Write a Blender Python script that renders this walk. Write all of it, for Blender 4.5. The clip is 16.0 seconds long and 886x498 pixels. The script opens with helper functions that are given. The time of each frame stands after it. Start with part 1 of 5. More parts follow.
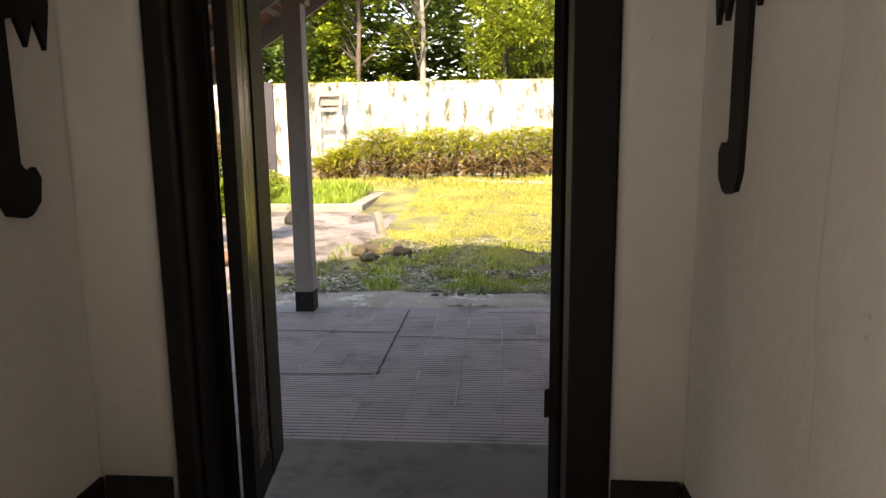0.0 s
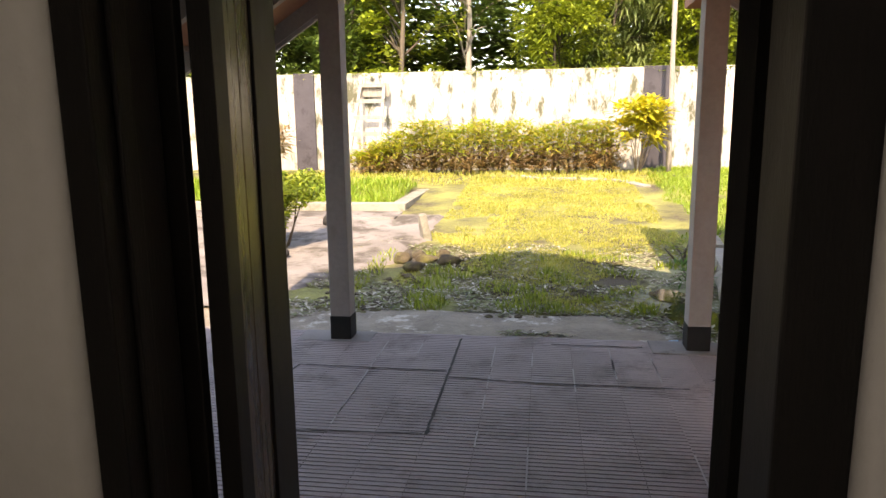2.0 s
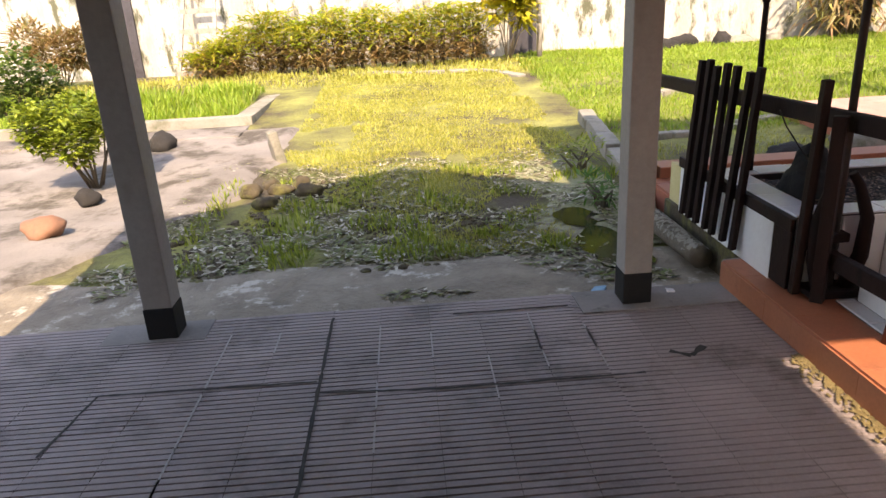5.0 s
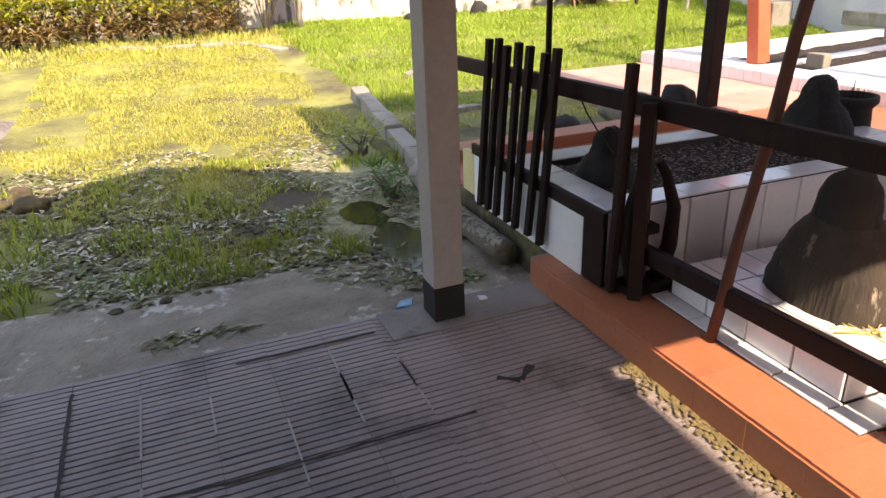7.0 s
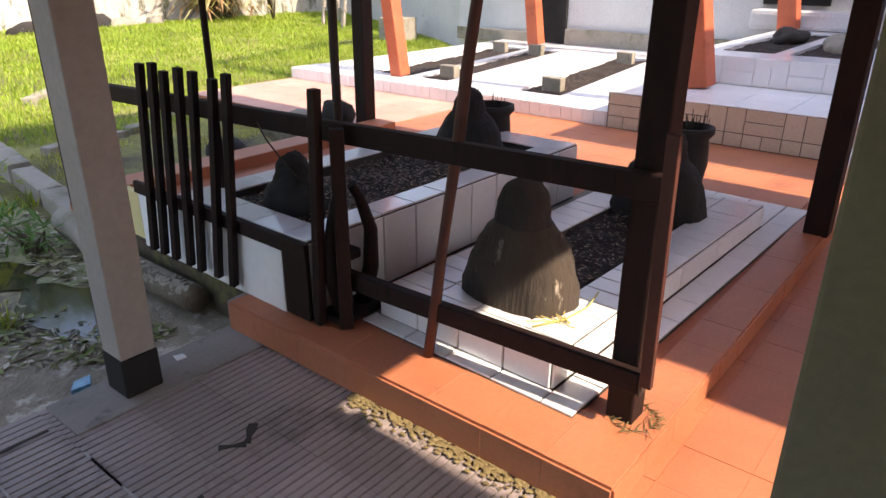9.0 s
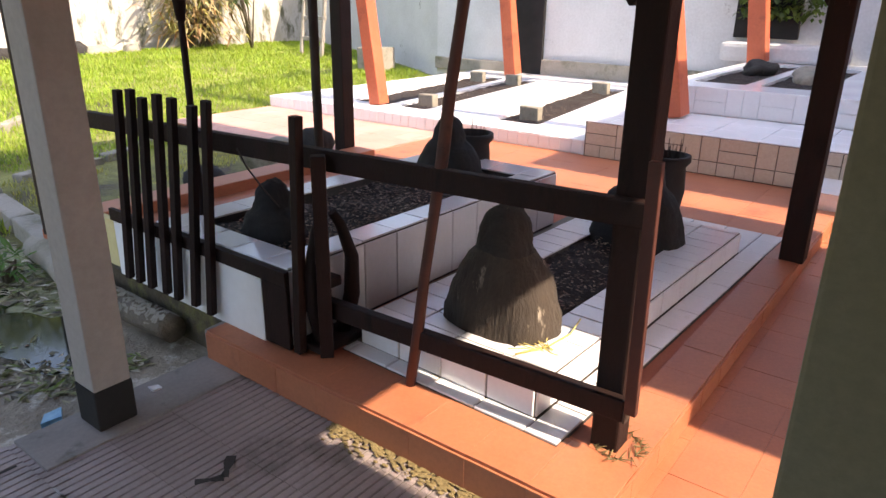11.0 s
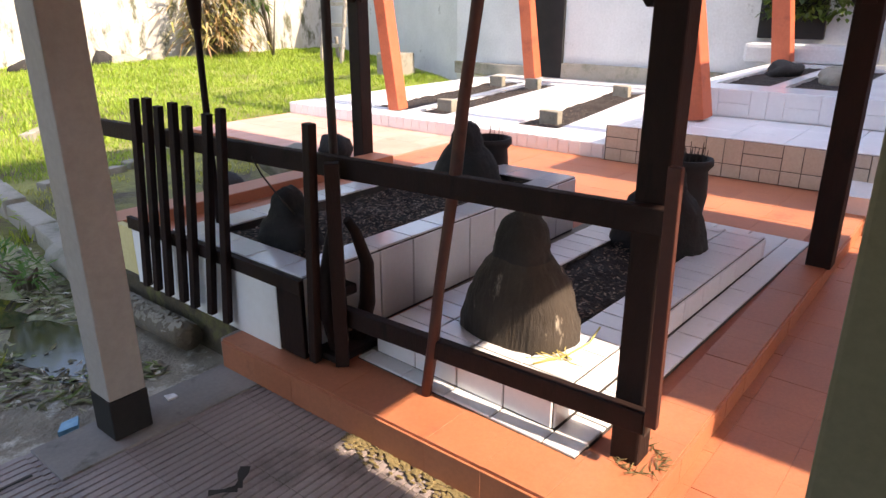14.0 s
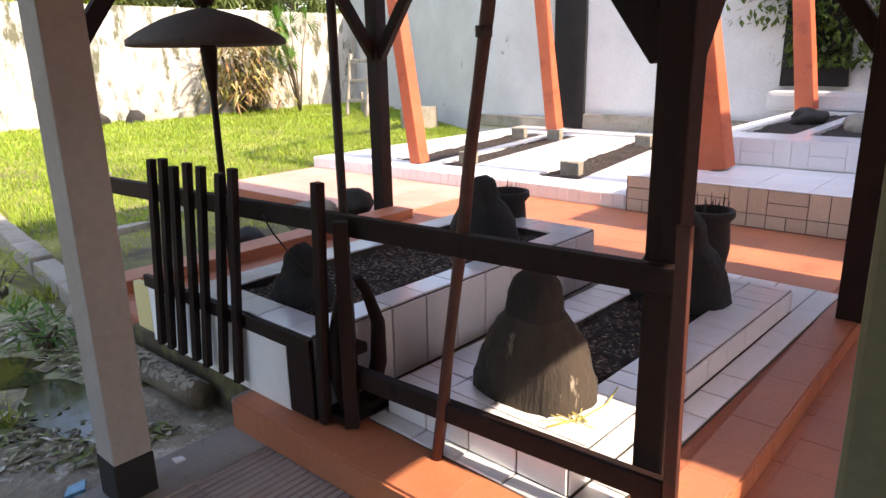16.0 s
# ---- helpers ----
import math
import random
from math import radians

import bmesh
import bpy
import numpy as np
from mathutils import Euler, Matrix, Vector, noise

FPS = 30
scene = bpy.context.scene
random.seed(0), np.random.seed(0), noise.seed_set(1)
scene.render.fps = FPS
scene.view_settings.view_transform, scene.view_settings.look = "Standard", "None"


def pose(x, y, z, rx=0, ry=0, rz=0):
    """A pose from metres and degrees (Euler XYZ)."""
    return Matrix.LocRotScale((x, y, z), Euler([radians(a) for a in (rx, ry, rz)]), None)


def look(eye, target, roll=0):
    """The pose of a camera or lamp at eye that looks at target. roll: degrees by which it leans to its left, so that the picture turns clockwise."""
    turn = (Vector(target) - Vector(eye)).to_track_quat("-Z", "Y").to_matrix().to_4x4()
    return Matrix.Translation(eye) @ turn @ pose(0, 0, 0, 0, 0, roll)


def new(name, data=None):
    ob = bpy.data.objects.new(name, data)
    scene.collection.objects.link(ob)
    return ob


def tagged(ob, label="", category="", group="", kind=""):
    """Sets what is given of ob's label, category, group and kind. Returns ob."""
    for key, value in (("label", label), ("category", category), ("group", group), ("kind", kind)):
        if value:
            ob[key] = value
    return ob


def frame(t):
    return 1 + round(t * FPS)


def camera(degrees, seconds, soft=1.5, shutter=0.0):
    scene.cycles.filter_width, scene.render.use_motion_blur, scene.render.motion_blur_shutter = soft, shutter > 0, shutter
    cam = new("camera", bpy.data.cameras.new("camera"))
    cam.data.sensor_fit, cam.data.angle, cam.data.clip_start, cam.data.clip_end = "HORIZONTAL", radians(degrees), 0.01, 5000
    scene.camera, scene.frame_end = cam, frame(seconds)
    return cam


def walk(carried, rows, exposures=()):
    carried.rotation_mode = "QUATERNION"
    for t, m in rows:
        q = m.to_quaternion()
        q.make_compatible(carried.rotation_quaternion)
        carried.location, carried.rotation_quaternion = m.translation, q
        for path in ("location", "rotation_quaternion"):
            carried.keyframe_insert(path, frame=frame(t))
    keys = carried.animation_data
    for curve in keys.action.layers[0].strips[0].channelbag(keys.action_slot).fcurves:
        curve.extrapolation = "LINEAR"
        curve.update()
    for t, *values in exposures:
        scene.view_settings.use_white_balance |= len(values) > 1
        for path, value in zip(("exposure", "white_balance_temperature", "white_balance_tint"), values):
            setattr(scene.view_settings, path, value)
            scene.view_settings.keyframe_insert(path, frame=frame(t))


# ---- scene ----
cam = camera(65.6, 16.0)
PATH = [
    (0, (1.309, 1.481, 1.302), (1.141, 3.445, 0.965), -0.7),
    (0.5, (1.239, 1.678, 1.346), (1.052, 3.65, 1.072), -0.8),
    (1, (1.209, 1.863, 1.355), (0.964, 3.827, 1.063), -0.8),
    (1.5, (1.215, 1.986, 1.391), (0.917, 3.936, 1.06), -1.3),
    (2, (1.136, 2.205, 1.37), (0.851, 4.151, 1.005), -0.7),
    (2.5, (1.05, 2.447, 1.344), (0.807, 4.389, 0.932), -0.6),
    (3, (1.044, 2.64, 1.367), (0.826, 4.576, 0.915), -1.5),
    (3.2, (1.047, 2.72, 1.372), (0.85, 4.654, 0.91), -1.7),
    (5.3, (1.05, 3.496, 1.392), (1.152, 5.354, 0.655), -3.7),
    (5.5, (1.07, 3.555, 1.397), (1.192, 5.395, 0.624), -3.9),
    (6, (1.096, 3.695, 1.402), (1.482, 5.486, 0.6), -1.9),
    (6.5, (1.074, 3.851, 1.393), (1.706, 5.565, 0.579), -0.9),
    (7, (1.117, 3.968, 1.396), (1.797, 5.678, 0.613), -2.2),
    (7.5, (1.193, 4.078, 1.412), (2.0, 5.764, 0.702), -3.0),
    (7.7, (1.111, 4.043, 1.425), (2.05, 5.659, 0.713), -2.6),
    (8, (1.08, 4.1, 1.424), (2.258, 5.535, 0.68), -1.1),
    (8.5, (1.108, 4.153, 1.418), (2.484, 5.386, 0.653), 0.3),
    (9, (1.126, 4.182, 1.418), (2.561, 5.345, 0.651), 0.3),
    (11.5, (1.121, 4.204, 1.41), (2.629, 5.331, 0.734), 1.0),
    (12, (1.107, 4.211, 1.409), (2.621, 5.335, 0.742), 1.1),
    (12.5, (1.099, 4.22, 1.406), (2.611, 5.349, 0.743), 1.1),
    (13, (1.128, 4.217, 1.416), (2.616, 5.375, 0.75), 0.5),
    (13.5, (1.16, 4.208, 1.416), (2.629, 5.39, 0.748), 0.0),
    (14, (1.166, 4.208, 1.409), (2.629, 5.39, 0.73), -0.0),
    (14.5, (1.158, 4.21, 1.402), (2.62, 5.385, 0.707), 0.1),
    (15, (1.153, 4.213, 1.402), (2.61, 5.381, 0.686), 0.2),
    (15.5, (1.177, 4.211, 1.41), (2.631, 5.411, 0.744), -0.3),
    (16, (1.241, 4.192, 1.424), (2.688, 5.463, 0.882), -1.2),
]
walk(cam, [(t, look(eye, target, roll)) for t, eye, target, roll in PATH], [(0, 2.42, 8800, 20), (1.5, 2.3, 8800, 20), (3, 2.45, 8600, 21), (5.5, 2.1, 8600, 20), (7, 2.2, 8400, 20), (8, 2.0, 8200, 19), (9, 2.15, 7900, 19), (11.5, 2.3, 7900, 19), (16, 2.3, 7900, 19)])

# ---- light ----
SUN_EL, SUN_DIR = radians(46), Vector((0.0, 1.0, -1.05)).normalized()
world = bpy.data.worlds.new("sky")
scene.world = world
world.use_nodes = True
wn = world.node_tree
sky = wn.nodes.new("ShaderNodeTexSky")
sky.sky_type, sky.sun_disc = "NISHITA", False
sky.sun_elevation, sky.sun_rotation = SUN_EL, radians(180)
wn.links.new(sky.outputs[0], wn.nodes["Background"].inputs[0])
wn.nodes["Background"].inputs[1].default_value = 0.15
sun_data = bpy.data.lights.new("sun", "SUN")
sun_data.energy, sun_data.angle, sun_data.color = 2.2, radians(0.6), (1.0, 0.94, 0.84)
sun = new("sun", sun_data)
sun.rotation_euler = SUN_DIR.to_track_quat("-Z", "Y").to_euler()
sun.location = (0, -20, 25)

# added area lamp that brightens the passage, set in an unseen west opening
fill_lamp = bpy.data.lights.new("passage_fill", "AREA")
fill_lamp.shape, fill_lamp.size, fill_lamp.size_y, fill_lamp.energy, fill_lamp.color = "RECTANGLE", 1.2, 1.9, 3.5, (0.95, 0.97, 1.0)
fill_light = new("passage_fill", fill_lamp)
fill_light.matrix_world = look((0.3, 0.1, 1.1), (3, 0.5, 1.1))

# ---- builders ----
def bx(bm, x0, y0, z0, x1, y1, z1, bevel=0.0):
    """A box, bevelled if asked."""
    m = Matrix.Translation(((x0 + x1) / 2, (y0 + y1) / 2, (z0 + z1) / 2)) @ Matrix.Diagonal((abs(x1 - x0), abs(y1 - y0), abs(z1 - z0), 1))
    r = bmesh.ops.create_cube(bm, size=1, matrix=m)
    if bevel:
        es = list({e for v in r["verts"] for e in v.link_edges})
        bmesh.ops.bevel(bm, geom=es, offset=bevel, segments=2, affect="EDGES", profile=0.6)
    return bm


def bar(bm, a, b, w, d, bevel=0.0, up=(0, 0, 1), w2=None, d2=None):
    """A squared timber from a to b; w across, d deep, tapering to w2, d2."""
    a, b = Vector(a), Vector(b)
    q = (b - a).normalized()
    s = q.cross(Vector(up))
    if s.length < 1e-3:
        s = q.cross(Vector((0, 1, 0)))
    s.normalize()
    u = s.cross(q)
    w2, d2 = w2 or w, d2 or d
    vs = []
    for p, ww, dd in ((a, w, d), (b, w2, d2)):
        for i, j in ((-1, -1), (1, -1), (1, 1), (-1, 1)):
            vs.append(bm.verts.new(p + s * i * ww / 2 + u * j * dd / 2))
    fs = [bm.faces.new((vs[3], vs[2], vs[1], vs[0])), bm.faces.new(vs[4:])]
    for i in range(4):
        j = (i + 1) % 4
        fs.append(bm.faces.new((vs[i], vs[j], vs[4 + j], vs[4 + i])))
    if bevel:
        bmesh.ops.bevel(bm, geom=list({e for f in fs for e in f.edges}), offset=bevel, segments=2, affect="EDGES", profile=0.6)
    return bm


def tube(bm, pts, radii, n=8, cap=True):
    """A round tube along points."""
    rings = []
    pts = [Vector(p) for p in pts]
    for i, p in enumerate(pts):
        q = (pts[min(i + 1, len(pts) - 1)] - pts[max(i - 1, 0)]).normalized()
        s = q.cross(Vector((0.13, 0.9, 0.2))).normalized()
        u = s.cross(q)
        r = radii[i] if isinstance(radii, (list, tuple)) else radii
        rings.append([bm.verts.new(p + (s * math.cos(2 * math.pi * k / n) + u * math.sin(2 * math.pi * k / n)) * r) for k in range(n)])
    for a, b in zip(rings, rings[1:]):
        for k in range(n):
            f = bm.faces.new((a[k], a[(k + 1) % n], b[(k + 1) % n], b[k]))
            f.smooth = True
    if cap:
        bm.faces.new(rings[0][::-1])
        bm.faces.new(rings[-1])
    return bm


def lathe(bm, centre, profile, n=24):
    """A turned body: profile of (radius, height)."""
    c = Vector(centre)
    rings = []
    for r, z in profile:
        rings.append([bm.verts.new(c + Vector((math.cos(2 * math.pi * k / n) * r, math.sin(2 * math.pi * k / n) * r, z))) for k in range(n)])
    for a, b in zip(rings, rings[1:]):
        for k in range(n):
            f = bm.faces.new((a[k], a[(k + 1) % n], b[(k + 1) % n], b[k]))
            f.smooth = True
    bm.faces.new(rings[0][::-1])
    bm.faces.new(rings[-1])
    return bm


def poly(bm, pts, depth):
    """A flat outline pushed through by a vector."""
    vs = [bm.verts.new(p) for p in pts]
    f = bm.faces.new(vs)
    r = bmesh.ops.extrude_face_region(bm, geom=[f])
    bmesh.ops.translate(bm, verts=[g for g in r["geom"] if isinstance(g, bmesh.types.BMVert)], vec=depth)
    return bm


def rough(bm, amount, scale, seed=0.0):
    """Presses unevenness into a mesh."""
    for v in bm.verts:
        v.co += noise.noise_vector(v.co * scale + Vector((seed, 2 * seed, 0))) * amount
    return bm


def part(name, bm, material, parent=None, label="", smooth=False):
    bmesh.ops.recalc_face_normals(bm, faces=bm.faces[:])
    me = bpy.data.meshes.new(name)
    bm.to_mesh(me)
    bm.free()
    me.materials.append(material)
    if smooth:
        for p in me.polygons:
            p.use_smooth = True
    ob = new(name, me)
    if parent:
        ob.parent = parent
        root = parent
        while root.parent:
            root = root.parent
        ob.matrix_parent_inverse = Matrix.Translation(-root.location) if parent is root else Matrix.Identity(4)
    return tagged(ob, label=label)


def thing(name, loc, label, category, group=""):
    ob = new(name)
    ob.location = loc
    ob.empty_display_size = 0.1
    return tagged(ob, label=label, category=category, group=group)


def B():
    return bmesh.new()


def setting(name, bm, material, label="", smooth=False):
    return tagged(part(name, bm, material, None, label, smooth), kind="structure")


# ---- materials ----
def mat(name, rough_=0.8, metal=0.0, spec=0.5):
    m = bpy.data.materials.new(name)
    m.use_nodes = True
    b = m.node_tree.nodes["Principled BSDF"]
    b.inputs["Roughness"].default_value, b.inputs["Metallic"].default_value = rough_, metal
    b.inputs["Specular IOR Level"].default_value = spec
    return m, m.node_tree, b


def node(t, kind, **kw):
    n = t.nodes.new(kind)
    for k, v in kw.items():
        n.inputs[k.replace("_", " ")].default_value = v
    return n


def coords(t, scale=(1, 1, 1)):
    g = t.nodes.new("ShaderNodeNewGeometry")
    mp = t.nodes.new("ShaderNodeMapping")
    mp.inputs["Scale"].default_value = scale
    t.links.new(g.outputs["Position"], mp.inputs["Vector"])
    return mp.outputs[0]


def nz(t, vec, scale, detail=5.0, rough_=0.6):
    n = node(t, "ShaderNodeTexNoise", Scale=scale, Detail=detail, Roughness=rough_)
    t.links.new(vec, n.inputs["Vector"])
    return n.outputs["Fac"]


def ramp(t, fac, *stops):
    r = t.nodes.new("ShaderNodeValToRGB")
    els = r.color_ramp.elements
    while len(els) < len(stops):
        els.new(0.5)
    for e, (p, c) in zip(els, stops):
        e.position, e.color = p, (*c, 1) if len(c) == 3 else c
    t.links.new(fac, r.inputs[0])
    return r.outputs[0]


def mix(t, fac, a, b, mode="MIX"):
    n = t.nodes.new("ShaderNodeMix")
    n.data_type, n.blend_type = "RGBA", mode
    for sock, v in ((n.inputs[0], fac), (n.inputs[6], a), (n.inputs[7], b)):
        if isinstance(v, (int, float)):
            sock.default_value = v
        elif isinstance(v, tuple):
            sock.default_value = (*v, 1)
        else:
            t.links.new(v, sock)
    return n.outputs[2]


def bump(t, b, height, strength=0.3, dist=0.01):
    n = node(t, "ShaderNodeBump", Strength=strength, Distance=dist)
    t.links.new(height, n.inputs["Height"])
    t.links.new(n.outputs[0], b.inputs["Normal"])


def surface(name, a, b2, scale=3.0, stain=None, stain_scale=1.2, stain_at=(0.55, 0.7), fine=60.0, bump_s=0.3, bump_d=0.004, rough_=0.8, rvar=0.1, stretch=(1, 1, 1), spec=0.5, rand=0.0, metal=0.0):
    """Two tones mixed by noise, with stains of a shape of their own and a fine grain."""
    m, t, b = mat(name, rough_, metal, spec)
    v = coords(t, stretch)
    n1 = nz(t, v, scale)
    col = ramp(t, n1, (0.3, a), (0.7, b2))
    if stain:
        s = ramp(t, nz(t, v, stain_scale, 8, 0.7), (stain_at[0], (0, 0, 0)), (stain_at[1], (1, 1, 1)))
        col = mix(t, s, col, stain)
    g = nz(t, v, fine, 4)
    col = mix(t, 0.25, col, ramp(t, g, (0.3, (0.35, 0.35, 0.35)), (0.7, (0.65, 0.65, 0.65))), "OVERLAY")
    if rand:
        oi = t.nodes.new("ShaderNodeObjectInfo")
        col = mix(t, rand, col, ramp(t, oi.outputs["Random"], (0, (0.25, 0.25, 0.25)), (1, (0.75, 0.75, 0.75))), "OVERLAY")
    t.links.new(col, b.inputs["Base Color"])
    mr = node(t, "ShaderNodeMapRange")
    mr.inputs["To Min"].default_value, mr.inputs["To Max"].default_value = rough_ - rvar, min(1, rough_ + rvar)
    t.links.new(n1, mr.inputs["Value"])
    t.links.new(mr.outputs[0], b.inputs["Roughness"])
    bump(t, b, g, bump_s, bump_d)
    return m


M_plaster = surface("white_plaster", (0.72, 0.71, 0.68), (0.8, 0.79, 0.76), 2, (0.5, 0.46, 0.4), 7, (0.68, 0.74), 25, 0.35, 0.008)
M_plinth = surface("dark_plinth_paint", (0.012, 0.012, 0.013), (0.022, 0.021, 0.02), 5, rough_=0.75, spec=0.25)
M_black = surface("black_lacquered_wood", (0.006, 0.0055, 0.005), (0.012, 0.01, 0.009), 4, fine=40, rough_=0.6, spec=0.25, stretch=(6, 6, 1))
M_varnish = surface("varnished_brown_wood", (0.07, 0.045, 0.02), (0.12, 0.08, 0.035), 2.5, (0.04, 0.025, 0.015), 3, fine=50, rough_=0.28, stretch=(8, 8, 0.6))
M_concfloor = surface("worn_concrete", (0.12, 0.105, 0.085), (0.2, 0.175, 0.145), 1.5, (0.06, 0.05, 0.04), 2.2, (0.52, 0.68), 60, 0.5, 0.006, 0.85)
M_tile = surface("grooved_cement_tile", (0.24, 0.197, 0.188), (0.34, 0.28, 0.268), 1.3, (0.14, 0.115, 0.106), 2.2, (0.52, 0.68), 90, 0.3, 0.002, 0.6, rand=0.18)
M_grout = surface("pale_grout", (0.3, 0.275, 0.26), (0.4, 0.37, 0.35), 3)
M_crack = surface("open_dark_joint", (0.02, 0.018, 0.015), (0.04, 0.035, 0.03), 6)
M_post = surface("grey_painted_concrete", (0.27, 0.245, 0.22), (0.34, 0.31, 0.285), 2, (0.2, 0.18, 0.16), 5, (0.6, 0.75), 40, 0.2, 0.003, 0.7)
M_roofwood = surface("grey_painted_timber", (0.28, 0.26, 0.25), (0.36, 0.34, 0.32), 3, (0.16, 0.14, 0.12), 2, fine=40, stretch=(1, 1, 1))
M_rooftile = surface("weathered_roof_tile", (0.22, 0.1, 0.06), (0.3, 0.15, 0.09), 3, (0.1, 0.08, 0.07), 2)
# white plaster in shade, the shade given as an olive base colour
M_olive = surface("shaded_plaster_olive", (0.2, 0.185, 0.12), (0.25, 0.23, 0.15), 2, (0.15, 0.135, 0.09), 4)
M_orange = surface("orange_terracotta_tile", (0.37, 0.12, 0.058), (0.46, 0.165, 0.082), 2.5, (0.24, 0.075, 0.042), 2, (0.6, 0.75), 70, 0.2, 0.002, 0.5, rand=0.06)
M_redjoint = surface("terracotta_joint", (0.36, 0.11, 0.06), (0.42, 0.135, 0.075), 4)
# paler copy of the orange tile, with the glare of sunlight put into its colour
M_sunlittile = surface("pale_sunlit_terracotta_tile", (0.46, 0.24, 0.18), (0.55, 0.31, 0.25), 2.5, (0.4, 0.16, 0.1), 2, (0.55, 0.75), 70, 0.2, 0.002, 0.6, rand=0.15)
M_white = surface("white_glazed_tile", (0.72, 0.72, 0.73), (0.78, 0.78, 0.78), 2, (0.58, 0.54, 0.47), 2.5, (0.66, 0.82), 50, 0.05, 0.001, 0.16, 0.05, rand=0.08)
M_joint = surface("dark_tile_joint", (0.035, 0.03, 0.027), (0.08, 0.07, 0.06), 5)
M_beige = surface("beige_glazed_tile", (0.5, 0.42, 0.33), (0.58, 0.5, 0.41), 2, (0.4, 0.33, 0.26), 2.5, (0.6, 0.8), 50, 0.05, 0.001, 0.25, 0.05, rand=0.12)
M_darkwood = surface("dark_stained_timber", (0.01, 0.0045, 0.0035), (0.025, 0.01, 0.008), 3, (0.006, 0.0035, 0.003), 3, fine=50, bump_s=0.5, bump_d=0.004, rough_=0.7, spec=0.25, stretch=(3, 3, 0.8))
M_redwood = surface("red_brown_timber", (0.05, 0.014, 0.01), (0.085, 0.026, 0.018), 3, (0.025, 0.01, 0.008), 4, fine=50, rough_=0.6)
M_redpost = surface("orange_red_painted_timber", (0.42, 0.085, 0.035), (0.5, 0.12, 0.055), 3, (0.3, 0.06, 0.03), 4, fine=40, rough_=0.6)
M_stone = surface("black_andesite", (0.009, 0.009, 0.009), (0.02, 0.019, 0.019), 5, (0.035, 0.033, 0.03), 8, (0.62, 0.78), 60, 0.7, 0.006, 0.85)
M_stoneb = surface("weathered_andesite", (0.013, 0.011, 0.01), (0.03, 0.026, 0.022), 5, (0.1, 0.088, 0.07), 9, (0.62, 0.7), 50, 0.8, 0.01, 0.9)
# scratched andesite, its brown lighter to paint in sun on the lower body
M_litstone = surface("scratched_andesite_lit_brown", (0.028, 0.021, 0.016), (0.06, 0.045, 0.033), 9, (0.34, 0.29, 0.23), 14, (0.6, 0.68), 60, 1.0, 0.01, 0.9, stretch=(1, 1, 0.18))
M_earth = surface("brown_earth_clods", (0.055, 0.042, 0.024), (0.11, 0.085, 0.05), 12, (0.14, 0.13, 0.04), 6, (0.5, 0.65), 60, 1.0, 0.01, 0.95)
M_grit = surface("mossy_grit", (0.13, 0.095, 0.04), (0.22, 0.165, 0.07), 20)
M_block = surface("grey_grave_block", (0.2, 0.18, 0.135), (0.28, 0.25, 0.2), 6, (0.1, 0.1, 0.06), 7, (0.55, 0.7), 40, 0.6, 0.006)
M_soil = surface("dark_leafy_soil", (0.012, 0.008, 0.006), (0.03, 0.019, 0.013), 8, (0.07, 0.042, 0.027), 22, (0.55, 0.65), 60, 1.0, 0.02, 0.95)
M_kerb = surface("mossy_concrete", (0.22, 0.2, 0.16), (0.32, 0.29, 0.24), 2, (0.12, 0.12, 0.07), 3, (0.5, 0.68), 50, 0.6, 0.008, 0.9)
M_path = surface("cracked_concrete_path", (0.17, 0.148, 0.128), (0.26, 0.23, 0.205), 1.2, (0.08, 0.066, 0.05), 1.6, (0.48, 0.6), 50, 0.6, 0.008, 0.9)
M_wall = surface("mossy_whitewash", (0.36, 0.32, 0.25), (0.54, 0.525, 0.505), 1.3, (0.1, 0.1, 0.06), 2.6, (0.49, 0.6), 30, 0.4, 0.01, 0.9, stretch=(1.3, 1.3, 0.5))
M_wallr = surface("white_wall_with_lichen", (0.46, 0.47, 0.465), (0.56, 0.57, 0.565), 1.5, (0.14, 0.14, 0.11), 1.6, (0.64, 0.7), 30, 0.3, 0.006, 0.9)
M_panel = surface("grey_violet_paint", (0.04, 0.036, 0.042), (0.065, 0.058, 0.066), 2, (0.03, 0.027, 0.03), 3)
M_clay = surface("dark_clay", (0.014, 0.012, 0.011), (0.028, 0.025, 0.022), 6, rough_=0.75)
M_iron = surface("rusty_iron", (0.025, 0.02, 0.018), (0.05, 0.035, 0.03), 8, rough_=0.7)
M_bleached = surface("bleached_wood", (0.24, 0.21, 0.17), (0.36, 0.32, 0.27), 4, (0.14, 0.12, 0.09), 6, stretch=(3, 3, 1))
M_bark = surface("bark", (0.09, 0.07, 0.05), (0.16, 0.13, 0.09), 6, fine=40, bump_s=0.8, bump_d=0.02)
M_paper = surface("white_paper", (0.75, 0.76, 0.78), (0.8, 0.8, 0.8), 10)
M_patch = surface("smooth_cement", (0.2, 0.18, 0.165), (0.27, 0.245, 0.225), 4, (0.13, 0.115, 0.1), 6, (0.58, 0.7), 60, 0.3, 0.003)
M_umbrella = surface("grey_weathered_timber", (0.05, 0.038, 0.03), (0.09, 0.07, 0.055), 6, (0.03, 0.022, 0.018), 8, fine=50, rough_=0.8)
M_plasticblue = surface("blue_plastic", (0.06, 0.25, 0.45), (0.2, 0.45, 0.6), 20, rough_=0.35)
M_straw = surface("yellow_dry_stalks", (0.45, 0.36, 0.1), (0.55, 0.47, 0.16), 20)


